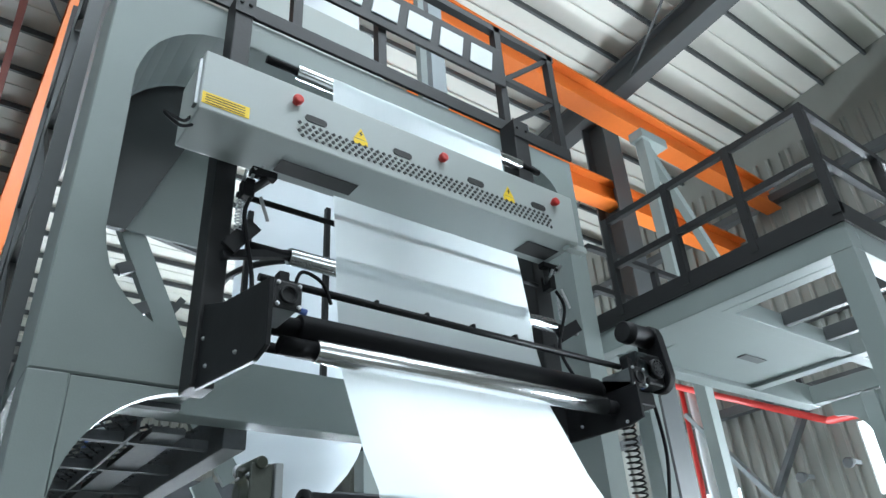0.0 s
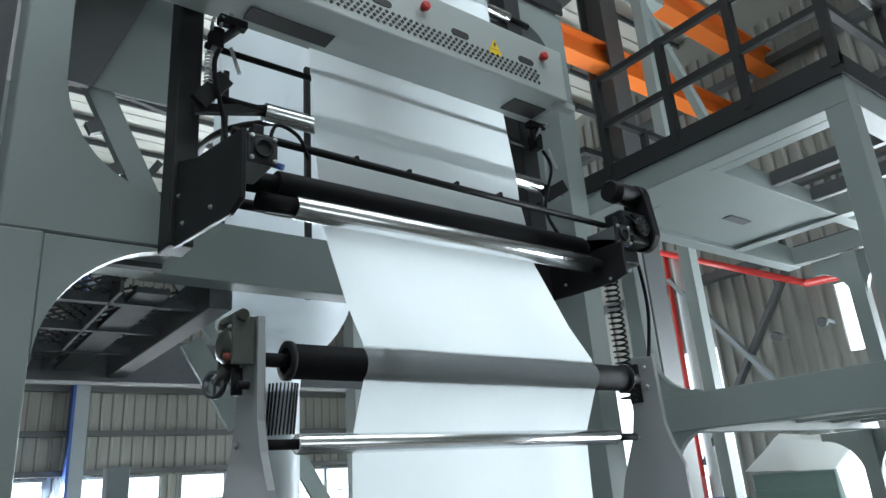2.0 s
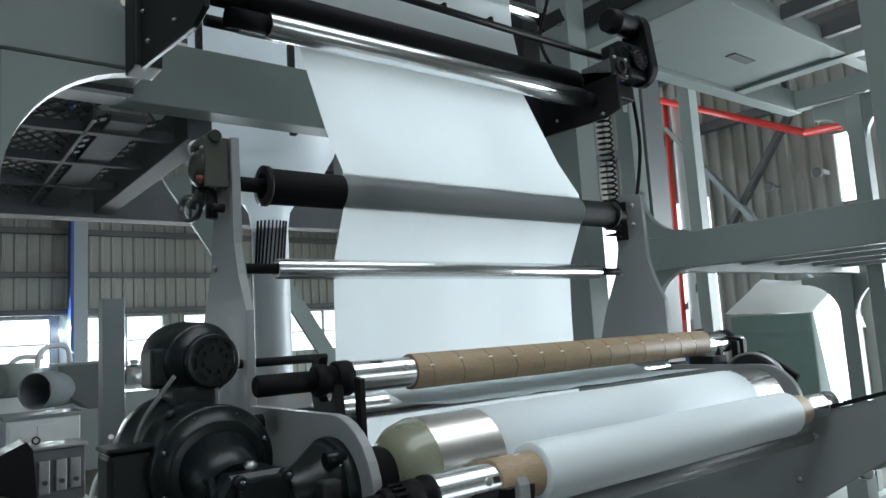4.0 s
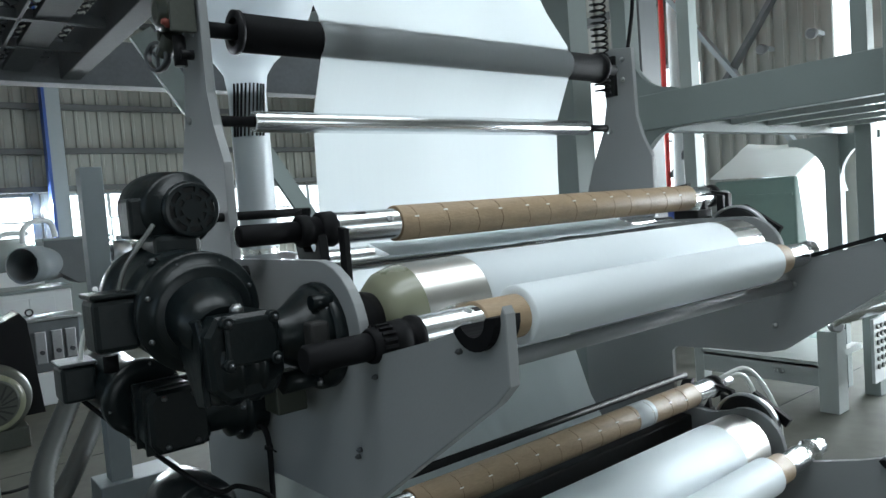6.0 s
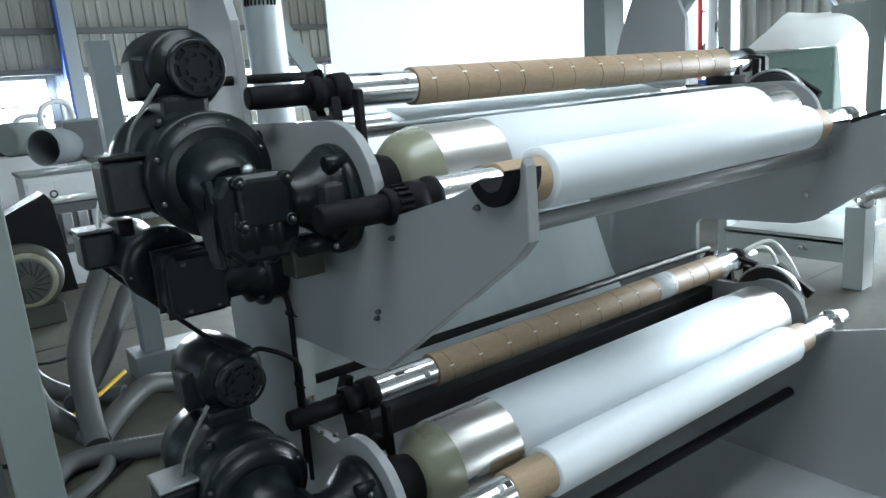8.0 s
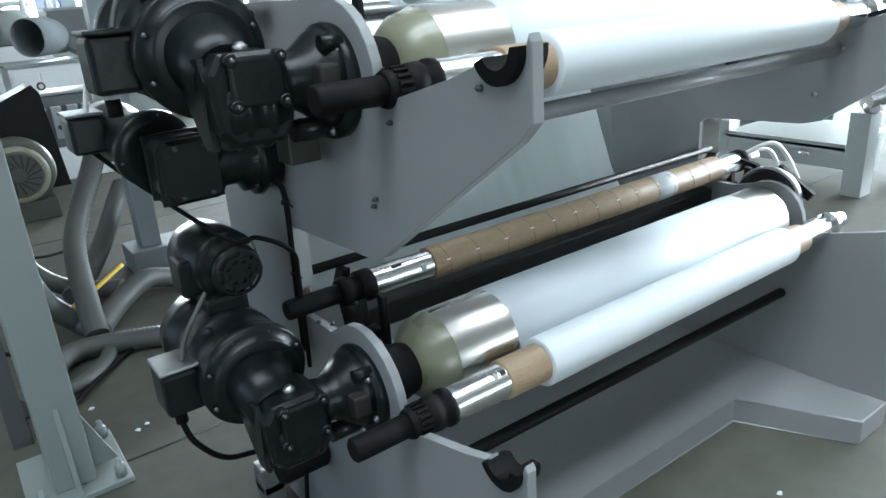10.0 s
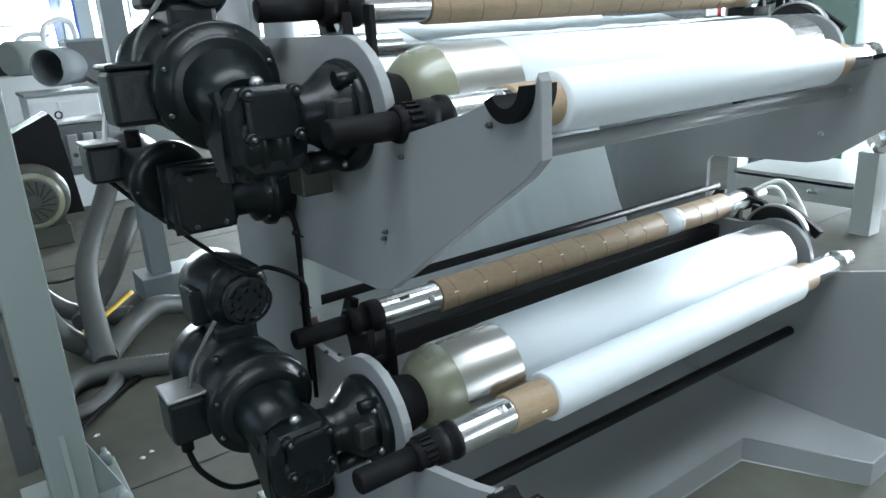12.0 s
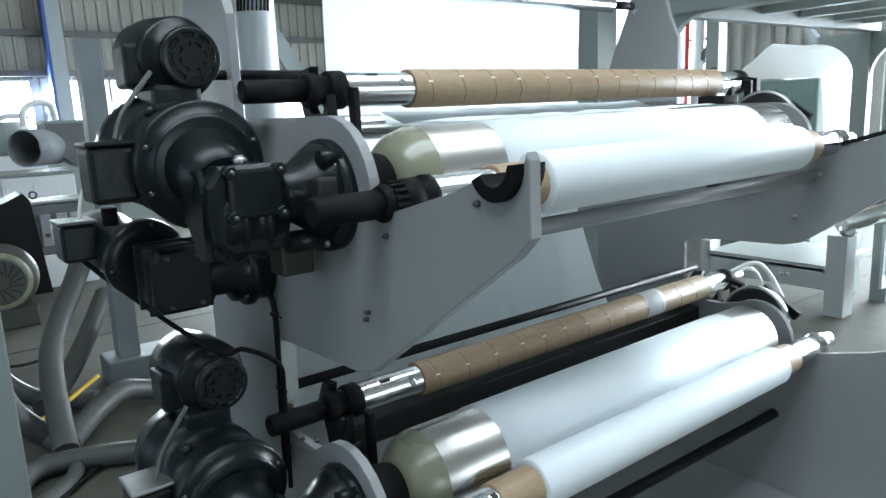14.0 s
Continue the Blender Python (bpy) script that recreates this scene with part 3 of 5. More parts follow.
    # pale panels behind the rail, part of the collapsing frame
    c = thing("collapsing_frame", (0.3, 1.3, 4.62), "pale flat panels above the tower, half seen behind the rail", "machine panel")
    part("panel", Shape().prism("x", -0.2, 0.75, [(1.2, 4.75), (1.5, 5.8), (1.53, 5.8), (1.23, 4.75)]), PANEL, c)
    part("stay", Shape().box(0.95, 1.0, 1.2, 1.25, 4.62, 6.2), GREY, c)
    part("stay", Shape().box(1.12, 1.24, 1.3, 1.4, 4.62, 6.4), PALESTEEL, c)


tower()


def ladder_side():
    """The dark lattice that closes the tower's outer side."""
    l = thing("side_lattice", (-0.95, 2.0, FLOOR), "dark steel lattice on the outer side of the tower", "lattice")
    for y in (1.16, 2.1, 2.94):
        part("upright", Shape().box(-0.985, -0.925, y, y + 0.06, FLOOR, 6.4), STEELWORK, l)
    for i in range(6):
        z = 1.3 + 0.82 * i
        part("rung", Shape().box(-0.975, -0.935, 1.22, 2.94, z, z + 0.07), CHARCOAL, l)
        part("brace", Shape().bar((-0.955, 1.2, z + 0.05), (-0.955, 2.1, z + 0.85), 0.035, 0.06), CHARCOAL, l)
        part("brace", Shape().bar((-0.955, 2.1, z + 0.85), (-0.955, 2.95, z + 0.05), 0.035, 0.06), STEELWORK, l)


ladder_side()


def treater_box():
    x0, x1, y0, y1, z0, z1 = -0.638, 1.19, 0.35, 0.60, 3.66, 3.925
    b = thing("cover_box", (0.27, 0.47, z0), "pale grey sheet metal cover box with perforated strip and warning labels", "machine cover")
    part("shell", Shape().box(x0, x1, y0, y1, z0, z1, 0.006), PANEL, b)
    part("side_strip", Shape().box(x0 - 0.012, x0 - 0.001, y0 + 0.02, y0 + 0.05, z0 + 0.03, z1 - 0.03), STEEL, b, "thin bright hinge")
    part("underside_slot", Shape().box(-0.28, 0.05, y0 + 0.12, y0 + 0.2, z0 - 0.004, z0 - 0.001), INK_AND_SHADE, b, "dark slot under the box")
    part("underside_slot", Shape().box(0.95, 1.15, y0 + 0.1, y0 + 0.2, z0 - 0.004, z0 - 0.001), INK_AND_SHADE, b, "dark slot under the box")
    for x in (-0.29, 0.385, 1.047):
        k = Shape().lathe((x, y0, 3.842), (x, y0 - 0.03, 3.842), [(0, 0.013), (0.012, 0.013), (0.014, 0.02), (0.03, 0.02), (0.034, 0.014)], 16)
        part("knob", k, RED, b, "red star knob")
    for x in (-0.204, 0.187, 0.571, 0.945):
        o = [(x - 0.03 + dx, 3.792 + dz) for dx, dz in arc(0, 0, 0.016, 90, 270, 6)] + [(x + 0.03 + dx, 3.792 + dz) for dx, dz in arc(0, 0, 0.016, -90, 90, 6)]
        part("grip_slot", Shape().prism("y", y0 - 0.003, y0 - 0.0005, o), INK_AND_SHADE, b, "dark oval grip slot")
    h = Shape()
    for j in range(4):
        n = 46
        for i in range(n):
            x = -0.27 + i * 0.0282 + (0.0141 if j % 2 else 0)
            z = 3.757 - j * 0.0185
            h.prism("y", y0 - 0.003, y0 - 0.0005, [(x - 0.009, z), (x, z - 0.009), (x + 0.009, z), (x, z + 0.009)])
    tagged(part("perforation", h, INK_AND_SHADE, b, "strip of small diamond holes"), kind="stuff")
    for x in (-0.01, 0.762):
        ws = part("warning_sign", Shape().prism("y", y0 - 0.002, y0 - 0.0004, [(x - 0.03, 3.785), (x + 0.03, 3.785), (x, 3.84)]), YELLOW, b, "yellow triangle warning sign")
        part("warning_sign", Shape().box(x - 0.032, x + 0.032, y0 - 0.002, y0 - 0.0004, 3.758, 3.782), YELLOW, b, "yellow strip under the triangle")
        f = Shape().prism("y", y0 - 0.004, y0 - 0.0025, [(x - 0.005, 3.795), (x + 0.008, 3.812), (x + 0.001, 3.814), (x + 0.006, 3.828), (x - 0.008, 3.81), (x, 3.808)])
        part("bolt_mark", f, INK_AND_SHADE, ws, "black lightning mark")
    lb = part("label", Shape().box(-0.632, -0.463, y0 - 0.002, y0 - 0.0004, 3.685, 3.735), YELLOW, b, "yellow instruction label")
    for i in range(4):
        part("label_line", Shape().box(-0.62, -0.48, y0 - 0.003, y0 - 0.0022, 3.69 + i * 0.011, 3.693 + i * 0.011), INK_AND_SHADE, lb, "faint dark print line")
    w = Shape().tube([(x0, y0 + 0.09, z0 + 0.02), (x0 - 0.03, y0 + 0.06, z0 - 0.03), (x0 - 0.1, y0 + 0.02, z0 - 0.05), (x0 - 0.04, y0 + 0.05, z0 - 0.06), (x0 + 0.01, y0 + 0.09, z0 - 0.01)], 0.006)
    part("cable_loop", w, RUBBER, b, "short black cable")
    part("latch", Shape().bar((x1 + 0.005, y0 + 0.02, z0 + 0.03), (x1 + 0.005, y0 + 0.02, z1 - 0.06), 0.01, 0.02), STEEL, b, "bright latch")
    part("end_bracket", Shape().box(x1 - 0.05, x1 + 0.07, y0 + 0.02, y0 + 0.06, z0 - 0.02, z0 + 0.01), PANEL, b)
    part("mount", Shape().box(-0.45, -0.40, y1, 0.64, z0 + 0.05, z1 - 0.05), CHARCOAL, b)
    part("mount", Shape().box(1.17, 1.185, y1, 0.64, z0 + 0.05, z1 - 0.05), CHARCOAL, b)


treater_box()


# ---- rollers ----
def roller(x0, x1, y, z, r, mat, label, stub=0.08, stub_r=0.018, stub_mat=None, name="guide_roller"):
    t = thing(name, (x0, y, z), label, "roller", "film rollers")
    part("shell", Shape().cyl((x0, y, z), (x1, y, z), r, seg=40, edge=0.003), mat, t)
    for a, b in ((x0 - stub, x0), (x1, x1 + stub)):
        part("journal", Shape().cyl((a, y, z), (b, y, z), stub_r, seg=16), stub_mat or RUBBER, t, "dark shaft end")
    return t


roller(-0.167, 1.167, 0.644, 4.30, 0.033, CHROME, "polished steel roller at the top of the tower front", 0.14)
roller(-0.182, 1.182, 0.584, 3.325, 0.033, CHROME, "polished steel roller behind the film", 0.16)
roller(-0.175, 1.175, 0.354, 2.872, 0.037, CHROME, "polished steel nip roller", 0.12, 0.03)
roller(-0.21, 1.21, 0.42, 2.965, 0.05, RUBBER, "black rubber nip roller", 0.1, 0.035)
roller(-0.2, 1.2, 0.515, 2.925, 0.02, CHROME, "thin polished roller under the nip", 0.1)
flanged = roller(-0.22, 1.19, 0.285, 2.378, 0.049, RUBBER, "black rubber covered roller with flanged ends", 0.1, 0.02)
for x_ in (-0.236, 1.192):
    part("end_ring", Shape().pipe((x_, 0.285, 2.378), (x_ + 0.014, 0.285, 2.378), 0.055, 0.036, 40), BLACK, flanged, "hollow end ring")
roller(-0.194, 1.13, 0.308, 2.157, 0.028, CHROME, "polished steel guide roller on the winder stand", 0.12, 0.014)
roller(-0.20, 1.2, 0.10, 1.785, 0.03, CHROME, "polished infeed roller of the upper winding station", 0.13, 0.016)
roller(-0.20, 1.2, 0.30, 1.60, 0.03, CHROME, "polished infeed roller of the lower station", 0.13, 0.016)


# ---- film webs ----
def webs():
    f = "milky white plastic film stretched "
    solid("film_web", Shape().sheet(0, 1, arc(0.644, 4.30, 0.036, 60, 180, 6) + [(0.607, 4.1), (0.60, 3.8)] + [(0.548, 3.325), (0.545, 3.2)], 24, 0.002), FILM, f + "down the tower front", "film", "film webs")
    solid("film_web", Shape().sheet(0, 1, [(0.545, 3.2), (0.51, 3.02), (0.495, 2.95), (0.492, 2.92)] + arc(0.515, 2.925, 0.023, 180, 250, 4) + [(0.35, 2.58), (0.26, 2.438)] + arc(0.285, 2.378, 0.052, 118, 245, 7) + [(0.33, 2.19), (0.338, 2.157), (0.345, 2.0), (0.35, 1.75)], 24, 0.002), FILM, "milky plastic film running from the nip over the black roller", "film", "film webs")
    solid("film_web", Shape().sheet(0, 1, [(0.35, 1.75), (0.335, 1.6), (0.36, 1.45), (0.25, 1.18), (0.20, 1.10)], 60, 0.012), FILM, "wrinkled milky film running down to the lower winding station", "film", "film webs")
    solid("film_web", Shape().sheet(0, 0.99, [(0.345, 1.80), (0.30, 1.78)] + [(0.16, 1.80)] + arc(0.10, 1.785, 0.034, 40, 110, 4) + [(0.0, 1.79), (-0.2, 1.80)], 60, 0.004), FILM, "crinkled milky film entering the upper winding drum", "film", "film webs")


webs()


# ---- the nip station ----
def fan_grille(c, r):
    """A dished round cover with two rings of curved slots cut through it."""
    x, y, z = c
    s, n = Shape(), 64
    radii = [(0.12, -0.012), (0.36, -0.012), (0.50, -0.012), (0.62, -0.012), (0.80, -0.012), (0.91, -0.011), (0.98, -0.006), (1.0, 0.004)]
    rings = [[s.bm.verts.new((x + r * k * math.cos(2 * math.pi * i / n), y + d, z + r * k * math.sin(2 * math.pi * i / n))) for i in range(n)] for k, d in radii]
    for j, (p, q) in enumerate(zip(rings, rings[1:])):
        for i in range(n):
            if (j == 1 and i % 8 < 5) or (j == 3 and (i + 2) % 8 < 6):
                continue
            s.bm.faces.new((p[i], p[(i + 1) % n], q[(i + 1) % n], q[i])).smooth = j > 4
    s.bm.faces.new(rings[0])
    bmesh.ops.recalc_face_normals(s.bm, faces=s.bm.faces[:])
    bmesh.ops.solidify(s.bm, geom=s.bm.faces[:], thickness=0.003)
    return s


def fan_shade_disc(c, r):
    x, y, z = c
    return Shape().cyl((x, y + 0.001, z), (x, y - 0.003, z), r * 0.9, seg=32)


def nip_station():
    n = thing("nip_station", (-0.44, 0.4, 2.72), "black nip roller bracket with pneumatic cylinder and drive", "nip unit")
    for x in (-0.45, 1.24):
        f = 0.09 if x < 0 else 0.22
        part("side_plate", Shape().prism("x", x, x + 0.015, [(f, 2.95), (f, 2.75 + 0.4 * (f - 0.09)), (f + 0.08, 2.73 + 0.4 * (f - 0.09)), (0.64, 2.79), (0.64, 3.09), (0.45, 3.02)], 0.002), BLACK, n)
        bolts(n, [(x, 0.55, 2.84), (x, 0.6, 2.95), (x, 0.3, 2.8)], (-1, 0, 0), 0.007)
    part("cross_rod", Shape().cyl((-0.40, 0.30, 3.055), (1.25, 0.30, 3.04), 0.013, seg=12), BLACK, n)
    for i in range(5):
        x = 0.02 + 0.21 * i
        part("rod_clip", Shape().box(x - 0.006, x + 0.006, 0.287, 0.313, 3.045, 3.068), BLACK, n)
    for x in (-0.33, 1.28):
        cy = part("cylinder", Shape().box(x - 0.04, x + 0.04, 0.245, 0.40, 2.94, 3.02, 0.006), ALUMINIUM, n, "worn aluminium pneumatic cylinder")
        part("end_plate", Shape().box(x - 0.046, x + 0.046, 0.23, 0.245, 2.934, 3.026, 0.006), CHARCOAL, cy)
        part("end_boss", Shape().pipe((x, 0.229, 2.98), (x, 0.222, 2.98), 0.03, 0.022, 24), BLACK, cy)
        bolts(cy, [(x + u * 0.035, 0.23, 2.98 + w * 0.035) for u in (-1, 1) for w in (-1, 1)], (0, -1, 0), 0.007)
        part("valve", Shape().box(x - 0.02, x + 0.015, 0.26, 0.30, 3.02, 3.075, 0.004), BLACK, cy)
        part("air_fitting", Shape().tube([(x + 0.03, 0.26, 3.02), (x + 0.05, 0.25, 3.08), (x + 0.12, 0.25, 3.06), (x + 0.18, 0.3, 3.02)], 0.006), RUBBER, n)
        part("air_fitting", Shape().cyl((x + 0.045, 0.28, 2.965), (x + 0.085, 0.28, 2.96), 0.01, seg=10), BLUE, n, "blue air fitting")
    part("arm", Shape().bar((-0.42, 0.56, 3.28), (-0.33, 0.56, 3.40), 0.02, 0.06), BLACK, n)
    part("arm", Shape().bar((-0.43, 0.58, 3.26), (-0.18, 0.584, 3.33), 0.03, 0.03), BLACK, n)
    part("arm", Shape().bar((1.2, 0.57, 3.27), (1.33, 0.56, 3.35), 0.02, 0.06), BLACK, n)
    # drive
    d = thing("nip_drive", (1.5, 0.35, 2.9), "black geared drive motor at the end of the nip", "gear motor")
    part("motor", Shape().lathe((1.50, 0.31, 3.225), (1.33, 0.31, 3.225), [(0, 0.05), (0.12, 0.05), (0.122, 0.053), (0.13, 0.053), (0.132, 0.05), (0.165, 0.05), (0.17, 0.044)], 32), BLACK, d, "black round motor")
    cover = [(0.31 + 0.058 * math.cos(radians(k)), 3.225 + 0.058 * math.sin(radians(k))) for k in range(0, 181, 15)] + [(0.30 + 0.072 * math.cos(radians(k)), 3.03 + 0.072 * math.sin(radians(k))) for k in range(180, 361, 15)]
    bc = part("belt_cover", Shape().prism("x", 1.50, 1.545, cover, 0.006), BLACK, d, "long rounded belt cover")
    for y, z, q in ((0.31, 3.225, 0.036), (0.30, 3.03, 0.03)):
        part("cover_boss", Shape().lathe((1.545, y, z), (1.56, y, z), [(0, q), (0.008, q), (0.012, q * 0.8), (0.014, q * 0.4)], 24), CHARCOAL, bc)
    part("fan_face", fan_grille((1.45, 0.255, 3.05), 0.045), CHARCOAL, d, "small slotted fan")
    part("gearcase", Shape().box(1.38, 1.50, 0.26, 0.38, 2.97, 3.12, 0.012), BLACK, d)
    bolts(d, [(1.545, 0.355, 3.16), (1.545, 0.262, 3.16), (1.545, 0.345, 3.0)], (1, 0, 0), 0.007)
    part("cylinder", Shape().box(1.33, 1.42, 0.26, 0.36, 3.0, 3.12, 0.01), MOTOR, d)
    part("foot", Shape().box(1.256, 1.5, 0.33, 0.42, 2.90, 2.97, 0.01), BLACK, d)
    # coiled hose
    pts = []
    for i in range(25 * 8):
        a = 2 * math.pi * i / 8
        z = 2.9 - 0.6 * i / (25 * 8)
        pts.append((1.31 + 0.03 * math.cos(a), 0.36 + 0.03 * math.sin(a), z))
    solid("coil_hose", Shape().tube(pts, 0.0042, seg=6, steps=1), RUBBER, "black coiled air hose hanging from the drive", "hose")
    solid("drive_cable", Shape().tube([(1.55, 0.38, 2.95), (1.54, 0.36, 2.7), (1.46, 0.36, 2.4), (1.43, 0.36, 2.28)], 0.008), RUBBER, "black cable hanging from the nip drive", "cable")
    # edge guide sensors on both sides
    for x, k in ((-0.36, 1), (1.2, -1)):
        e = thing("edge_guide", (x, 0.6, 3.45), "dark small edge sensor bracket with hoses", "sensor", "edge guides")
        part("body", Shape().box(x - 0.022, x + 0.022, 0.56, 0.62, 3.52, 3.60, 0.006), BLACK, e)
        part("clamp", Shape().cyl((x, 0.60, 3.55), (x + 0.06 * k, 0.54, 3.60), 0.016, seg=14), CHARCOAL, e, "dark clamp")
        for q in range(3):
            part("screw", Shape().cyl((x - 0.03 + 0.03 * q, 0.55, 3.57 + 0.02 * q), (x - 0.03 + 0.03 * q, 0.52, 3.60 + 0.02 * q), 0.007, seg=8), STEEL, e)
        part("body", Shape().box(x - 0.01, x + 0.09 * k if k > 0 else x + 0.02, 0.52, 0.56, 3.60, 3.63, 0.004) if k > 0 else Shape().box(x - 0.09, x + 0.01, 0.52, 0.56, 3.60, 3.63, 0.004), BLACK, e)
        coil = [(x - 0.03 * k + 0.014 * math.cos(2 * math.pi * q / 6), 0.56 + 0.014 * math.sin(2 * math.pi * q / 6), 3.49 - 0.0022 * q) for q in range(61)]
        part("spring", Shape().tube(coil, 0.003, seg=5, steps=1), STEEL, e, "bright coil spring")
        part("lever", Shape().bar((x + 0.04, 0.55, 3.52), (x + 0.07, 0.54, 3.42), 0.008, 0.012), STEEL, e)
        part("hose", Shape().tube([(x, 0.55, 3.5), (x - 0.02 * k, 0.53, 3.4), (x + 0.03 * k, 0.55, 3.2), (x + 0.02 * k, 0.5, 3.05)], 0.008), RUBBER, e)
    solid("sensor_rod", Shape().cyl((-0.386, 0.62, 3.55), (1.15, 0.62, 3.55), 0.012, seg=10), BLACK, "thin black rod that carries the edge sensors", "rod")


nip_station()


# ---- winder ----
NOSE = [(-0.40, 1.645), (-0.60, 1.70), (-0.667, 1.722)] + arc(-0.705, 1.745, 0.042, 205, 340, 8)[::-1] + [(-0.752, 1.760), (-0.758, 1.75), (-0.758, 1.652), (-0.73, 1.624), (-0.36, 1.367)]
NOSE2 = [(y + 0.03, z - 0.64) for y, z in NOSE]


def winder_outline(round_):
    """Side plate of the two-station winder, in (y, z)."""
    top = [(0.45, 1.675 + round_), (-0.25, 1.675 + round_)] + arc(-0.25, 1.675, round_, 90, 190, 8)[1:]
    mid = NOSE + [(-0.30, 1.352), (0.03, 1.34), (0.05, 1.32), (0.05, 1.12), (-0.10, 1.12)] + arc(-0.225, 1.035, round_, 55, 190, 9)
    low = NOSE2[:-1] + [(-0.715, 0.95), (-0.70, 0.72), (-0.70, FLOOR + 0.1), (-0.45, FLOOR + 0.08), (0.45, FLOOR + 0.08)]
    return top + mid + low


def winder():
    w = thing("film_winder", (0.48, 0.0, FLOOR), "grey steel frame of the two-station film winder", "machine frame")
    for x in (-0.34, 1.22):
        part("side_plate", Shape().prism("x", x, x + 0.02, winder_outline(0.14 if x < 0 else 0.12), 0.0015), PLATE, w, "thick grey side plate with hooked noses")
    for y, z, r in ((-0.25, 1.675, 0.14), (-0.225, 1.035, 0.14)):
        part("bearing_ring", Shape().pipe((-0.36, y, z), (-0.338, y, z), 0.10, 0.06, 32), MOTOR, w, "dark bearing ring")
        bolts(w, [(-0.36, y + 0.085 * math.cos(a), z + 0.085 * math.sin(a)) for a in np.arange(0.3, 6.2, 1.05)], (-1, 0, 0), 0.009)
    for y, z in ((-0.702, 1.742), (-0.672, 1.102)):
        for x in (-0.352, 1.19):
            part("shaft_cradle", Shape().prism("x", x, x + 0.05, arc(y, z, 0.047, 175, 335, 12) + arc(y, z, 0.028, 335, 175, 12), 0.001), RUBBER, w, "black half-round shaft cradle")
    # base
    zf = FLOOR
    base = [(-0.34, -0.33), (0.92, -0.34), (1.08, -0.66), (1.24, -0.66), (1.24, 0.45), (-0.34, 0.45)]
    part("base", Shape().prism("z", zf, zf + 0.085, base, 0.004), PLATE, w, "low grey base pan")
    part("cross_panel", Shape().box(-0.32, 1.22, 0.30, 0.32, zf + 0.085, 1.0), PLATE, w)
    part("backlight_blocker", Shape().box(-0.02, 1.22, 0.70, 0.712, zf, 1.58), PANEL, w, "grey sheet added behind the lower film to block backlight")
    part("cross_tube", Shape().cyl((-0.32, -0.38, 1.575), (1.22, -0.38, 1.575), 0.018, seg=20), PLATE, w)
    part("floor_bracket", Shape().box(-0.46, -0.40, 0.2, 0.26, zf, zf + 0.2, 0.003).box(-0.46, -0.34, 0.2, 0.26, zf + 0.12, zf + 0.14), STEEL, w)
    bolts(w, [(-0.34, -0.359, 1.478), (-0.34, -0.352, 1.464), (-0.34, -0.66, 1.69), (-0.34, -0.43, 1.62), (-0.34, -0.12, 1.15), (-0.34, -0.05, 1.13)], (-1, 0, 0), 0.005, DULL)
    bolts(w, [(1.22, -0.335, 1.445), (1.22, -0.40, 1.58), (1.22, -0.36, 1.58)], (-1, 0, 0), 0.009)
    part("stop_block", Shape().prism("x", 1.17, 1.22, [(-0.02, 1.575), (-0.12, 1.575), (-0.07, 1.52)]), BLACK, w)
    part("lower_rod", Shape().cyl((-0.32, -0.30, 0.81), (1.22, -0.30, 0.782), 0.016, seg=12), BLACK, w, "black rod under the roll")
    part("handrail", Shape().cyl((-0.30, 0.055, 1.212), (1.30, 0.055, 1.212), 0.012, seg=12), BLACK, w, "black rod behind the waiting core")
    part("lit_edge_strip", Shape().box(-0.344, -0.30, 0.044, 0.058, 1.18, 1.33), PANEL, w, "plate edge, its lit look put into paler paint")
    part("nose_edge", Shape().bar((1.23, -0.40, 1.652), (1.23, -0.68, 1.735), 0.03, 0.012), BLACK, w, "black strip on the far nose")
    # stands for the upper guide rollers
    for x, dy in ((-0.345, 0.0), (1.42, 0.08)):
        o = [(0.354, 2.50), (0.215, 2.48), (0.212, 2.21), (0.19, 2.13), (0.147, 2.04), (0.147, 1.80), (0.52, 1.80), (0.443, 2.02), (0.375, 2.16), (0.35, 2.27)]
        s = thing("roller_stand", (x, 0.3 + dy, 1.8), "grey shaped plate that carries the guide rollers", "machine plate", "roller stands")
        part("plate", Shape().prism("x", x, x + 0.022, [(y + dy, z) for y, z in o], 0.002), PLATE, s)
        bolts(s, [(x, 0.34 + dy, 2.16), (x, 0.26 + dy, 2.44), (x, 0.26 + dy, 2.36)], (-1, 0, 0), 0.01)
        if x > 0:
            part("block", Shape().box(x - 0.02, x - 0.002, 0.29 + dy, 0.34 + dy, 2.30, 2.46), BLACK, s)
    # hand gear on the stand
    g = thing("adjusting_gear", (-0.4, 0.36, 2.3), "olive grey cast gearbox with a small worn hand wheel", "gearbox")
    cs = part("case", Shape().box(-0.405, -0.346, 0.225, 0.325, 2.365, 2.465, 0.018), OLIVE, g, "olive casting")
    part("cover", Shape().lathe((-0.405, 0.27, 2.405), (-0.428, 0.27, 2.405), [(0, 0.046), (0.008, 0.046), (0.010, 0.038), (0.020, 0.034), (0.023, 0.02)], 24), OLIVE, cs)
    part("rib", Shape().box(-0.41, -0.35, 0.22, 0.232, 2.35, 2.478, 0.003), CAST, cs)
    part("rib", Shape().box(-0.41, -0.35, 0.318, 0.33, 2.35, 2.478, 0.003), CAST, cs)
    part("cross_pin", Shape().cyl((-0.385, 0.21, 2.478), (-0.385, 0.35, 2.482), 0.017, seg=16, edge=0.003), OLIVE, g)
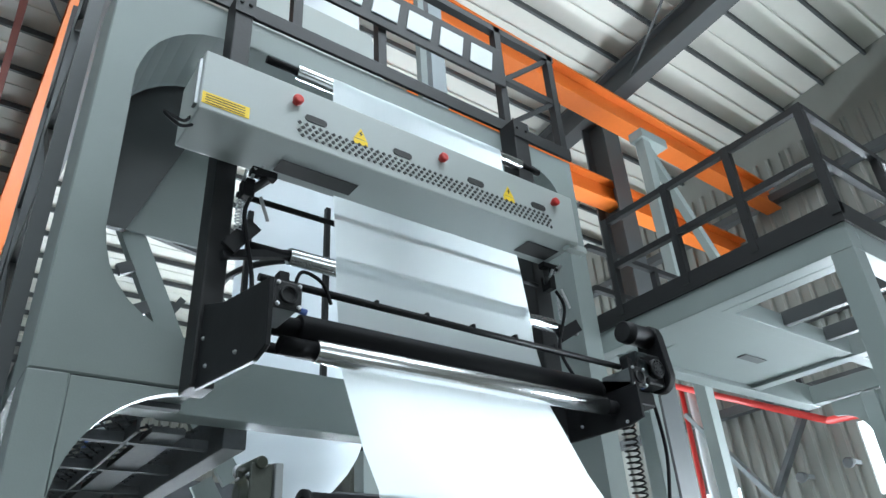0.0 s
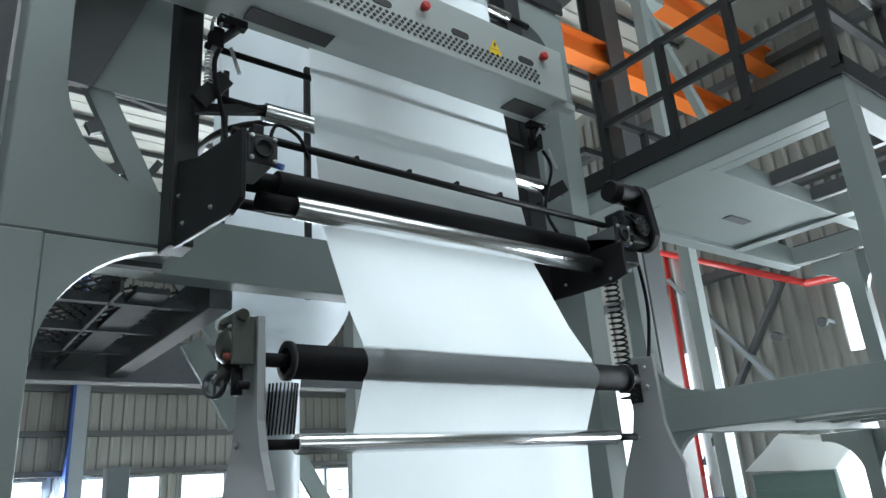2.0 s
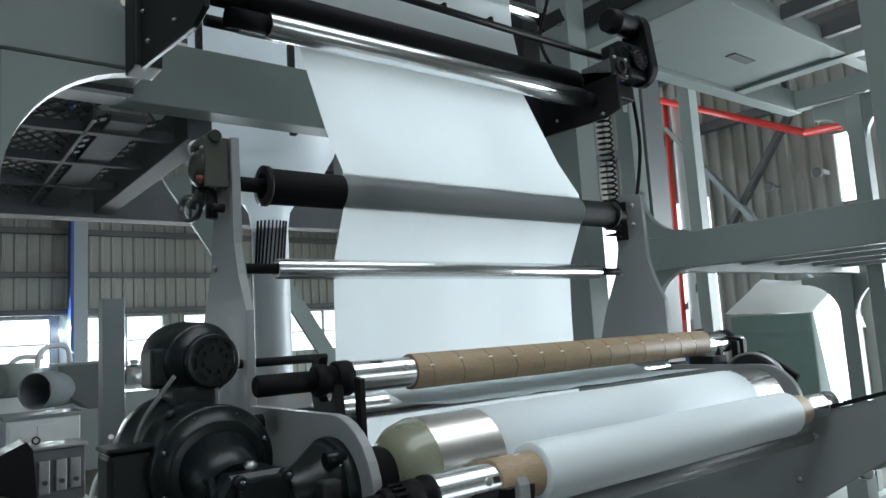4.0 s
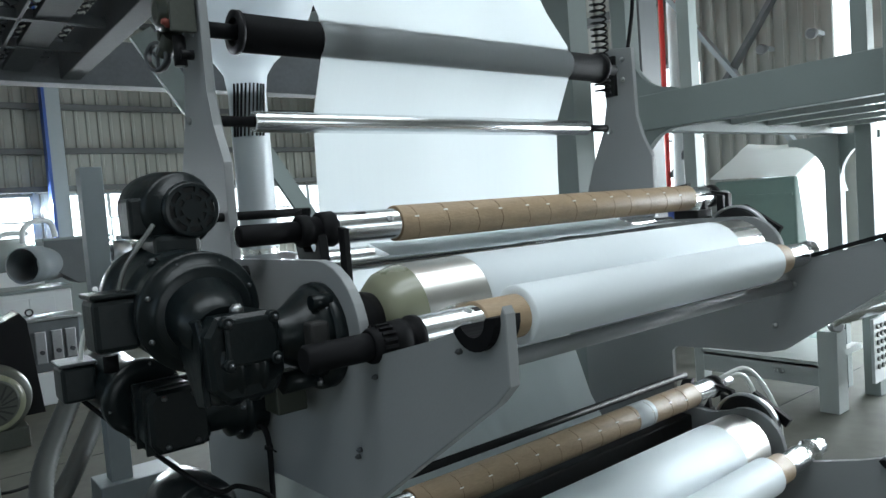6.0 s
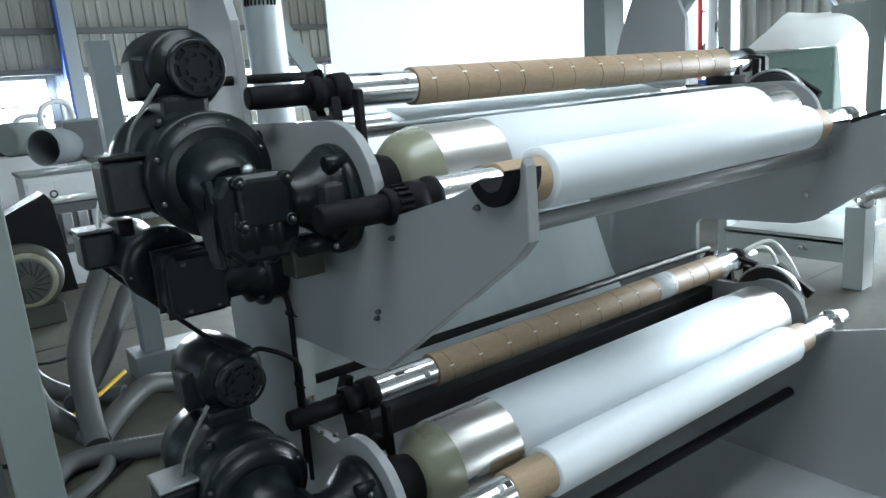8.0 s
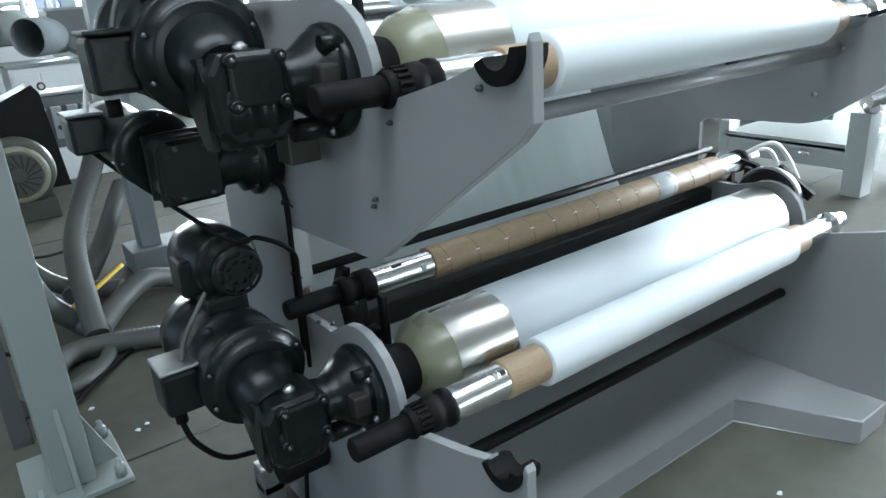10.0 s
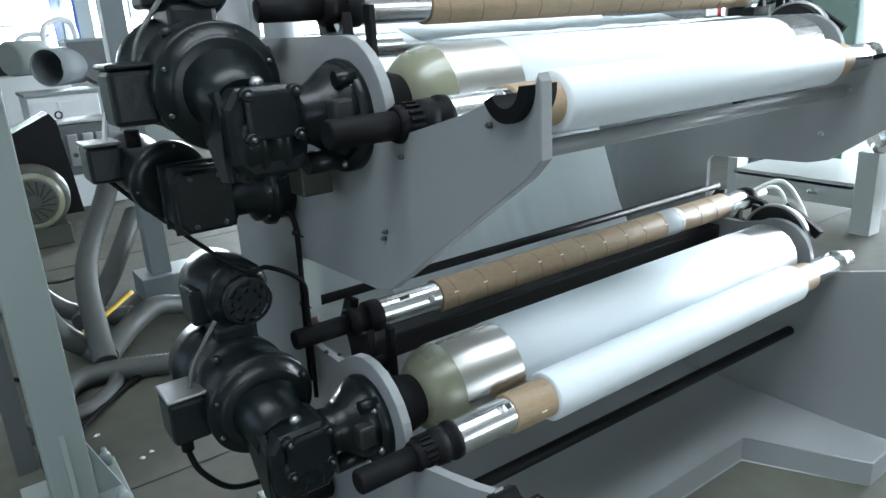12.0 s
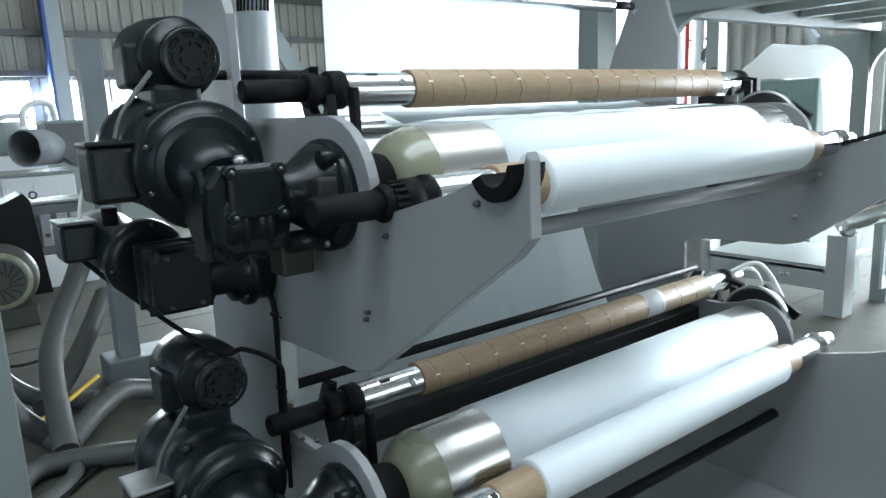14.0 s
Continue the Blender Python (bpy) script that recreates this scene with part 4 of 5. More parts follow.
    part("pin_head", Shape().lathe((-0.385, 0.35, 2.482), (-0.385, 0.365, 2.482), [(0, 0.017), (0.002, 0.022), (0.012, 0.022), (0.015, 0.015)], 16), STEEL, g, "bright pin end")
    part("neck", Shape().cyl((-0.385, 0.30, 2.36), (-0.39, 0.35, 2.325), 0.02, seg=14), CAST, g)
    part("brass_plug", Shape().lathe((-0.405, 0.245, 2.375), (-0.425, 0.245, 2.375), [(0, 0.014), (0.008, 0.013), (0.010, 0.009), (0.018, 0.006)], 14), RUST, g, "dull red-brown plug")
    wh = part("hand_wheel", Shape().pipe((-0.412, 0.35, 2.318), (-0.398, 0.357, 2.318), 0.037, 0.029, 28), DULL, g, "small worn hand wheel")
    for i in range(3):
        an = radians(30 + 120 * i)
        part("spoke", Shape().bar((-0.405, 0.353, 2.318), (-0.405, 0.353 + 0.031 * math.cos(an), 2.318 + 0.031 * math.sin(an)), 0.007, 0.007, up=(1, 0, 0)), DULL, wh)
    part("air_valve", Shape().cyl((-0.385, 0.25, 2.275), (-0.385, 0.25, 2.345), 0.015, seg=10), BLACK, g)
    part("hose_end", Shape().cyl((-0.39, 0.235, 2.30), (-0.36, 0.235, 2.30), 0.012, seg=10), BLACK, g)
    bolts(g, [(-0.406, 0.24, 2.45), (-0.406, 0.31, 2.45), (-0.406, 0.315, 2.38)], (-1, 0, 0), 0.007)

winder()


def drum(y, z):
    d = thing("contact_drum", (0.5, y, z), "satin steel contact drum with a film web over it", "drum", "contact drums")
    part("shell", Shape().lathe((-0.166, y, z), (1.15, y, z), [(0, 0.098), (0.004, 0.105), (1.312, 0.105), (1.316, 0.098)], 56), SATIN, d)
    part("end_cap", Shape().lathe((-0.15, y, z), (-0.235, y, z), [(0, 0.1048), (0.016, 0.1046), (0.05, 0.094), (0.072, 0.075), (0.085, 0.055)], 48), CREAM, d, "rounded cream plastic end cap")
    part("bearing", Shape().cyl((-0.23, y, z), (-0.315, y, z), 0.055, 0.075, seg=28), RUBBER, d, "black bearing housing")
    part("shaft", Shape().cyl((1.15, y, z), (1.33, y, z), 0.03, seg=20), STEEL, d)
    part("film_layer", Shape().pipe((0, y, z), (1, y, z), 0.1072, 0.1055, 56), FILM_ROLL, d, "milky film wrapped on the drum")
    return d


def front_roll(y, z, r):
    """The turning roll that winds film; its parts turn with it."""
    t = thing("film_roll", (0.5, y, z), "roll of white plastic film winding on a brown paper core", "film roll", "film rolls")
    part("film", Shape().lathe((0, y, z), (1, y, z), [(0, 0.044), (0, r - 0.002), (0.003, r), (0.997, r), (1, r - 0.002), (1, 0.044)], 56), FILM_ROLL, t)
    part("paper_core", Shape().lathe((-0.11, y, z), (1.09, y, z), [(0, 0.037), (0, 0.0425), (0.002, 0.0435), (1.198, 0.0435), (1.2, 0.0425), (1.2, 0.037)], 40), KRAFT, t, "brown paper core")
    sh = part("air_shaft", Shape().cyl((-0.26, y, z), (1.2, y, z), 0.0365, seg=36, edge=0.002), CHROME, t, "polished air shaft")
    for i in range(3):
        a = 2 * math.pi * i / 3
        d = Vector((0, math.cos(a), math.sin(a)))
        c = Vector((-0.14, y, z))
        part("shaft_stud", Shape().lathe(c + d * 0.035, c + d * 0.04, [(0, 0.008), (0.0025, 0.008), (0.0028, 0.004)], 12), STEEL, sh, "small round stud")
        part("shaft_slot", Shape().bar(c + d * 0.0366 + Vector((0.012, 0, 0)), c + d * 0.0366 + Vector((0.028, 0, 0)), 0.012, 0.001, up=d), INK_AND_SHADE, sh)
    cl = part("clutch", Shape().lathe((-0.35, y, z), (-0.25, y, z), [(0, 0.028), (0.006, 0.031), (0.04, 0.031), (0.042, 0.036), (0.07, 0.038), (0.072, 0.033), (0.085, 0.033), (0.088, 0.040), (0.1, 0.040)], 30), RUBBER, t, "black ribbed clutch")
    for i in range(18):
        a = 2 * math.pi * i / 18
        d = Vector((0, math.cos(a), math.sin(a)))
        part("knurl_tooth", Shape().bar(Vector((-0.335, y, z)) + d * 0.033, Vector((-0.31, y, z)) + d * 0.033, 0.005, 0.006, up=d), RUBBER, cl)
    part("handle", Shape().cyl((-0.47, y, z), (-0.34, y, z), 0.024, seg=24, edge=0.004), RUBBER, t, "black sleeve")
    part("far_clutch", Shape().lathe((1.2, y, z), (1.34, y, z), [(0, 0.036), (0.01, 0.036), (0.05, 0.03), (0.06, 0.038), (0.08, 0.038), (0.082, 0.026), (0.14, 0.026)], 24), CHROME, t)
    part("staple", Shape().bar((-0.05, y - 0.0437, z), (-0.035, y - 0.0437, z), 0.002, 0.003), TAPE, t)
    return t


def waiting_core(y, z, patch):
    t = thing("spare_core", (0.6, y, z), "brown paper core with staple dents on a polished air shaft", "paper core", "spare cores")
    pt = part("paper_tube", Shape().lathe((0, y, z), (1.255, y, z), [(0, 0.0372), (0, 0.0425), (0.002, 0.0435), (1.253, 0.0435), (1.255, 0.0425), (1.255, 0.0372)], 44), KRAFT, t)
    part("tube_mouth", Shape().pipe((-0.0015, y, z), (0.001, y, z), 0.0425, 0.0385, 40), KRAFT_DARK, t, "dark cut edge")
    sh = part("air_shaft", Shape().cyl((-0.19, y, z), (1.42, y, z), 0.0365, seg=36, edge=0.002), CHROME, t)
    part("shaft_stud", Shape().lathe((-0.035, y - 0.033, z + 0.012), (-0.035, y - 0.04, z + 0.0145), [(0, 0.009), (0.005, 0.009), (0.0055, 0.004)], 14), STEEL, t)
    part("shaft_slot", Shape().bar((-0.12, y - 0.02, z + 0.0312), (-0.09, y - 0.02, z + 0.0312), 0.008, 0.002, up=(0, -0.5, 0.86)), INK_AND_SHADE, t)
    rng = random.Random(3 + int(z * 10))
    for i in range(13):
        x = 0.05 + i * 0.093 + rng.uniform(-0.012, 0.012)
        a = radians(155 + rng.uniform(-6, 12) - (i % 3) * 4)
        c = Vector((x, y + 0.0437 * math.cos(a), z + 0.0437 * math.sin(a)))
        d = Vector((0, math.cos(a), math.sin(a)))
        part("staple", Shape().bar(c - Vector((0.007, 0, 0)), c + Vector((0.005, 0, 0)), 0.0035, 0.0022, up=d), TAPE, pt, "small shiny staple")
        dent = Shape()
        pts = []
        for k in range(13):
            b = radians(96 + 12 * k)
            pts.append((x + 0.0018 * (k - 5) + rng.uniform(-0.0012, 0.0012), y + 0.0433 * math.cos(b), z + 0.0433 * math.sin(b)))
        part("seam", dent.tube(pts, 0.0009 + 0.0005 * rng.random(), seg=5, steps=2), KRAFT_DARK, pt, "thin dark seam")
    if patch:
        o = Shape().lathe((0.90, y, z), (0.99, y, z), [(0, 0.0436), (0.001, 0.0441), (0.089, 0.0441), (0.09, 0.0436)], 40, cap=False)
        part("tape", o, WHITE, t, "strip of pale tape")
    for x in (-0.19, 1.40):
        s = Shape().lathe((x - 0.02, y, z), (x + 0.02, y, z), [(0, 0.033), (0.004, 0.04), (0.036, 0.041), (0.04, 0.037)], 28)
        part("collar", s, RUBBER, sh, "black collar")
    part("clutch", Shape().lathe((-0.26, y, z), (-0.2, y, z), [(0, 0.03), (0.005, 0.036), (0.025, 0.036), (0.03, 0.031), (0.06, 0.031)], 26), RUBBER, t, "black ribbed clutch")
    part("handle", Shape().lathe((-0.395, y, z), (-0.25, y, z), [(0, 0.015), (0, 0.021), (0.004, 0.0235), (0.145, 0.0235)], 24), RUBBER, t, "black sleeve")
    part("shaft_tip", Shape().cyl((1.42, y, z), (1.52, y, z), 0.016, seg=14), STEEL, t)
    return t


def core_arm(y, z, dy, dz):
    """The black arm that holds a waiting core above its drum."""
    for x, k in ((-0.235, 1), (1.285, 0)):
        a = thing("core_arm", (x, y, z), "black steel swing arm under the waiting core", "arm", "core arms")
        part("fork", Shape().prism("x", x, x + 0.022, [(y + 0.05, z + 0.045), (y + 0.012, z + 0.05), (y + 0.02, z + 0.03)] + arc(y, z, 0.034, 60, 200, 6)[::-1][0:0] + [(y + 0.045, z - 0.02), (y + 0.02, z - 0.05), (y - 0.03, z - 0.05), (y - 0.05, z - 0.01), (y - 0.062, z - 0.12), (y - 0.06, z - 0.2), (y + 0.02, z - 0.2), (y + 0.045, z - 0.08), (y + 0.075, z + 0.0)], 0.002), BLACK, a)
        part("hook", Shape().prism("x", x + 0.035, x + 0.05, [(y - 0.10, z + 0.0), (y - 0.075, z + 0.005), (y - 0.075, z - 0.12), (y - 0.1, z - 0.14)], 0.002), BLACK, a)
        part("pivot", Shape().lathe((x - 0.01, y - 0.06, z - 0.1), (x + 0.035, y - 0.06, z - 0.1), [(0, 0.015), (0.004, 0.022), (0.045, 0.022)], 18), BLACK, a)
        bolts(a, [(x, y - 0.02, z - 0.1), (x, y - 0.035, z - 0.15), (x - 0.01, y - 0.06, z - 0.1)], (-1, 0, 0), 0.008)
        if not k:
            part("saddle", Shape().box(x - 0.06, x + 0.03, y - 0.06, y + 0.035, z - 0.085, z - 0.045, 0.004), BLACK, a)
            part("stay", Shape().bar((x + 0.01, y - 0.03, z - 0.07), (x + 0.01, y - 0.19, z - 0.15), 0.02, 0.03), BLACK, a)
            part("stop_post", Shape().bar((x + 0.09, y - 0.09, z - 0.11), (x + 0.09, y - 0.09, z + 0.005), 0.022, 0.014).bar((x + 0.09, y - 0.09, z + 0.0), (x + 0.09, y - 0.03, z + 0.012), 0.022, 0.014), BLACK, a)
    b = thing("cross_bar", (0.5, y + 0.02, z - 0.07), "dark cross bar below the waiting core", "bar", "cross bars")
    low = 0.13 if z > 1.5 else 0.0
    part("bar", Shape().box(-0.2, 1.3, y - 0.02, y + 0.05, z - 0.12 - low, z - 0.06 - low, 0.006), CHARCOAL, b)
    if z > 1.5:
        part("end_handle", Shape().cyl((-0.40, y + 0.2, z + 0.045), (-0.12, y + 0.2, z + 0.045), 0.011, seg=12), RUBBER, b)
        part("end_handle", Shape().cyl((-0.38, y + 0.1, z - 0.085), (-0.2, y + 0.1, z - 0.085), 0.018, seg=14), RUBBER, b)


DRUMS = ((-0.255, 1.685), (-0.235, 1.048))
drum(*DRUMS[0]), drum(*DRUMS[1])
ROLLS = [front_roll(-0.425, 1.672, 0.0605), front_roll(-0.40, 1.035, 0.056)]
waiting_core(-0.02, 1.868, False), waiting_core(0.005, 1.155, True)
core_arm(-0.02, 1.868, 0, 0), core_arm(0.005, 1.155, 0, 0)


# ---- motors at the winder ----
def winder_motor(dy, dz):
    y, z = -0.25 + dy, 1.685 + dz
    m = thing("winder_motor", (-0.5, y, z - 0.12), "dark green torque motor with gearbox and cooling fan", "motor", "winder motors")
    x = -0.53
    part("body", Shape().lathe((x, y + 0.11, z + 0.055), (x - 0.025, y + 0.4, z + 0.085), [(0, 0.106), (0.02, 0.109), (0.024, 0.103), (0.08, 0.103), (0.083, 0.106), (0.10, 0.106), (0.103, 0.103), (0.19, 0.103), (0.193, 0.106), (0.21, 0.106), (0.213, 0.100), (0.25, 0.095), (0.28, 0.07), (0.29, 0.03)], 44), MOTOR, m)
    part("flange", Shape().lathe((x, y + 0.075, z + 0.052), (x, y + 0.12, z + 0.056), [(0, 0.06), (0.002, 0.084), (0.005, 0.09), (0.018, 0.091), (0.02, 0.108), (0.023, 0.112), (0.042, 0.112), (0.046, 0.106)], 48), MOTOR, m, "wide round motor flange")
    bolts(m, [(x + 0.1 * math.cos(a), y + 0.094, z + 0.054 + 0.1 * math.sin(a)) for a in np.arange(0.4, 6.3, 0.785)], (0, -1, 0), 0.005, DULL)
    part("neck", Shape().lathe((x, y + 0.0, z + 0.02), (x, y + 0.09, z + 0.05), [(0, 0.055), (0.05, 0.06), (0.09, 0.075)], 32), MOTOR, m)
    gb = part("gearbox", Shape().prism("y", y - 0.058, y + 0.055, [(x - 0.045, z - 0.06), (x - 0.02, z - 0.085), (x + 0.06, z - 0.085), (x + 0.08, z - 0.06), (x + 0.08, z + 0.045), (x + 0.06, z + 0.06), (x - 0.03, z + 0.06), (x - 0.05, z + 0.03)], 0.008), MOTOR, m, "cast gearbox with ribs")
    part("gearbox_rib", Shape().lathe((x - 0.035, y, z - 0.03), (x + 0.085, y, z - 0.03), [(0, 0.04), (0.008, 0.066), (0.016, 0.068), (0.03, 0.066), (0.034, 0.072), (0.042, 0.072), (0.046, 0.066), (0.07, 0.066), (0.074, 0.072), (0.082, 0.072), (0.086, 0.066), (0.11, 0.062), (0.12, 0.05)], 32), MOTOR, gb, "round ribbed lower casting")
    part("web", Shape().prism("x", x - 0.052, x - 0.040, [(y + 0.08, z + 0.05), (y - 0.02, z + 0.055), (y - 0.035, z + 0.02), (y - 0.02, z - 0.05), (y - 0.03, z - 0.09), (y + 0.01, z - 0.095), (y + 0.08, z - 0.01)], 0.003), MOTOR, gb, "flat casting web")
    plate = Shape().box(x - 0.022, x + 0.067, y - 0.074, y - 0.0585, z - 0.024, z + 0.054, 0.006)
    part("gearbox_cover", plate, MOTOR, gb, "square bolted cover")
    for u in (x - 0.018, x + 0.063):
        for w in (z - 0.02, z + 0.05):
            part("lug", Shape().cyl((u, y - 0.076, w), (u, y - 0.056, w), 0.011, seg=14, edge=0.002), MOTOR, gb)
    part("name_plate", Shape().box(x - 0.03, x - 0.005, y + 0.0, y + 0.04, z + 0.0605, z + 0.062), DULL, gb, "small dull name plate")
    bolts(m, [(x - 0.018, y - 0.076, z + 0.05), (x + 0.063, y - 0.076, z + 0.05), (x - 0.018, y - 0.076, z - 0.02), (x + 0.063, y - 0.076, z - 0.02)], (0, -1, 0), 0.005, DULL)
    part("vent_plug", Shape().lathe((x + 0.02, y - 0.02, z + 0.058), (x + 0.02, y - 0.02, z + 0.075), [(0, 0.012), (0.01, 0.012), (0.012, 0.009), (0.016, 0.006)], 12), STEEL, m, "bright vent plug")
    part("lantern", Shape().lathe((x + 0.08, y, z), (-0.35, y, z), [(0, 0.05), (0.02, 0.046), (0.04, 0.056), (0.07, 0.078), (0.1, 0.092)], 36), MOTOR, m, "dark coupling lantern")
    part("lantern_window", Shape().box(-0.41, -0.372, y - 0.092, y - 0.06, z - 0.018, z + 0.03, 0.006), INK_AND_SHADE, m, "opening filled black for its shade")
    part("lug", Shape().cyl((x + 0.1, y, z - 0.085), (-0.352, y, z - 0.085), 0.02, seg=14), MOTOR, m)
    part("lug", Shape().cyl((-0.39, y - 0.06, z + 0.06), (-0.352, y - 0.06, z + 0.06), 0.014, seg=12), MOTOR, m)
    # terminal box on the outer side
    tb = part("terminal_box", Shape().box(x - 0.172, x - 0.095, y + 0.14, y + 0.23, z + 0.0, z + 0.095, 0.01), MOTOR, m, "square terminal box")
    part("terminal_lid", Shape().box(x - 0.174, x - 0.093, y + 0.138, y + 0.232, z + 0.0955, z + 0.105, 0.004), STEEL if dz else MOTOR, tb, "worn shiny lid" if dz else "")
    part("cable_gland", Shape().cyl((x - 0.14, y + 0.19, z - 0.04), (x - 0.14, y + 0.19, z - 0.01), 0.013, seg=12), RUBBER, tb)
    part("conduit", Shape().tube([(x - 0.12, y + 0.17, z + 0.105), (x - 0.10, y + 0.18, z + 0.15), (x - 0.04, y + 0.2, z + 0.22)], 0.0045), HOSE, m, "pale conduit")
    # fan motor on top
    fx, fz = x + 0.035, z + 0.245
    fm = part("fan_motor", Shape().lathe((fx, y + 0.21, fz), (fx - 0.03, y + 0.42, fz + 0.012), [(0, 0.05), (0.03, 0.053), (0.033, 0.07), (0.04, 0.076), (0.12, 0.078), (0.17, 0.072), (0.2, 0.045), (0.21, 0.02)], 40), MOTOR, m, "round fan motor on top")
    fc = part("fan_cover", fan_grille((fx, y + 0.205, fz), 0.056), MOTOR, m, "slotted round fan cover")
    part("fan_shade_disc", fan_shade_disc((fx, y + 0.207, fz), 0.052), INK_AND_SHADE, fc, "black disc for the shade behind the slots")
    part("fan_terminal", Shape().box(fx - 0.105, fx - 0.04, y + 0.25, y + 0.33, fz - 0.05, fz + 0.03, 0.008), MOTOR, fm)
    part("fan_duct", Shape().box(x - 0.04, x + 0.05, y + 0.2, y + 0.32, z + 0.13, z + 0.2, 0.012), MOTOR, m)
    part("lifting_eye", Shape().lathe((x - 0.06, y + 0.16, z + 0.14), (x - 0.06, y + 0.16, z + 0.165), [(0, 0.008), (0.01, 0.012), (0.02, 0.007)], 12), MOTOR, m)
    return m


def cable_tie(x, y, z, axis="z"):
    t = thing("cable_tie", (x, y, z), "black plastic cable tie round a motor cable", "cable tie", "cable ties")
    a = Vector((0, 0, 0.004)) if axis == "z" else Vector((0, 0.004, 0))
    part("band", Shape().pipe(Vector((x, y, z)) - a, Vector((x, y, z)) + a, 0.0095, 0.0062, 14), BLACK, t)
    part("tail", Shape().bar((x, y - 0.008, z), (x + 0.004, y - 0.028, z - 0.006), 0.004, 0.0015), BLACK, t)


cable_tie(-0.352, 0.02, 1.40), cable_tie(-0.352, 0.025, 1.23)
winder_motor(0, 0)
winder_motor(0.03, -0.64)


def middle_motor():
    m = thing("infeed_motor", (-0.5, 0.2, 1.42), "smaller dark geared motor behind the winder motors", "motor", "winder motors")
    part("body", Shape().lathe((-0.56, 0.18, 1.535), (-0.60, 0.46, 1.56), [(0, 0.07), (0.02, 0.078), (0.03, 0.066), (0.15, 0.064), (0.2, 0.07), (0.26, 0.066), (0.28, 0.04)], 32), MOTOR, m)
    part("gearbox", Shape().prism("y", 0.03, 0.18, [(-0.575, 1.44), (-0.485, 1.44), (-0.47, 1.455), (-0.47, 1.545), (-0.495, 1.57), (-0.575, 1.57), (-0.59, 1.55), (-0.59, 1.46)], 0.008), MOTOR, m)
    part("output", Shape().lathe((-0.48, 0.08, 1.50), (-0.345, 0.08, 1.50), [(0, 0.05), (0.05, 0.05), (0.06, 0.07), (0.13, 0.072)], 28), MOTOR, m)
    bolts(m, [(-0.50, 0.028, 1.455), (-0.56, 0.028, 1.455), (-0.50, 0.028, 1.555), (-0.56, 0.028, 1.555)], (0, -1, 0), 0.006, DULL)
    part("terminal_box", Shape().box(-0.70, -0.63, 0.27, 0.37, 1.53, 1.61, 0.008), MOTOR, m)
    part("terminal_lid", Shape().box(-0.703, -0.627, 0.267, 0.373, 1.61, 1.618, 0.003), DULL, m)
    part("conduit", Shape().tube([(-0.655, 0.30, 1.615), (-0.645, 0.29, 1.67), (-0.62, 0.26, 1.74), (-0.63, 0.2, 1.78)], 0.0055), CLEAR, m, "pale conduit")
    part("flange", Shape().lathe((-0.56, 0.165, 1.533), (-0.563, 0.19, 1.536), [(0, 0.06), (0.002, 0.084), (0.022, 0.086), (0.025, 0.08)], 36), MOTOR, m, "round bolted flange")
    bolts(m, [(-0.56 + 0.076 * math.cos(a), 0.165, 1.533 + 0.076 * math.sin(a)) for a in (0.5, 1.4, 2.3, 3.3)], (0, -1, 0), 0.005, DULL)
    part("gearbox_rib", Shape().box(-0.595, -0.465, 0.06, 0.068, 1.435, 1.575, 0.003), MOTOR, m)
    part("gearbox_rib", Shape().box(-0.595, -0.465, 0.13, 0.138, 1.435, 1.575, 0.003), MOTOR, m)
    part("output_flange", Shape().lathe((-0.40, 0.08, 1.50), (-0.345, 0.08, 1.50), [(0, 0.055), (0.004, 0.082), (0.016, 0.084), (0.02, 0.074), (0.055, 0.074)], 32), MOTOR, m)
    bolts(m, [(-0.40, 0.08 + 0.07 * math.cos(a), 1.50 + 0.07 * math.sin(a)) for a in (2.2, 3.1, 4.0, 4.9, 1.3)], (-1, 0, 0), 0.006, DULL)
    solid("motor_cable", Shape().tube([(-0.66, 0.32, 1.53), (-0.60, 0.25, 1.46), (-0.5, 0.0, 1.36), (-0.44, -0.02, 1.35), (-0.37, -0.02, 1.30), (-0.355, 0.0, 1.22), (-0.36, 0.0, 1.0)], 0.0055), RUBBER, "black cable of the small geared motor", "cable", "cables")
    solid("motor_cable", Shape().tube([(-0.42, 0.06, 1.49), (-0.37, 0.03, 1.455), (-0.352, 0.02, 1.42), (-0.352, 0.02, 1.3), (-0.352, 0.03, 1.17), (-0.355, 0.03, 1.03)], 0.0065), RUBBER, "black cable clipped to the winder plate", "cable", "cables")
    solid("motor_cable", Shape().tube([(-0.67, -0.03, 1.0), (-0.655, -0.04, 0.95), (-0.60, -0.03, 0.88), (-0.52, -0.0, 0.84), (-0.45, -0.0, 0.83), (-0.38, 0.0, 0.80), (-0.36, 0.12, 0.65), (-0.36, 0.17, 0.46)], 0.0065), RUBBER, "black motor cable hanging to the floor", "cable", "cables")
    c = thing("floor_roller", (-0.42, 0.05, 0.72), "small black roller on a bright bracket beside the winder foot", "roller")
    part("drum", Shape().cyl((-0.47, 0.03, 0.745), (-0.345, 0.03, 0.745), 0.042, seg=22, edge=0.005), RUBBER, c)
    part("bracket", Shape().box(-0.47, -0.345, 0.085, 0.095, 0.69, 0.80, 0.002), STEEL, c, "bright steel bracket")
    bolts(c, [(-0.44, 0.085, 0.78), (-0.44, 0.085, 0.71)], (0, -1, 0), 0.008)
    v = thing("green_block", (-0.45, -0.2, 1.56), "dull green switch block under the gearbox", "switch")
    part("block", Shape().box(-0.425, -0.362, -0.21, -0.15, 1.53, 1.605, 0.004), OLIVE, v)


middle_motor()


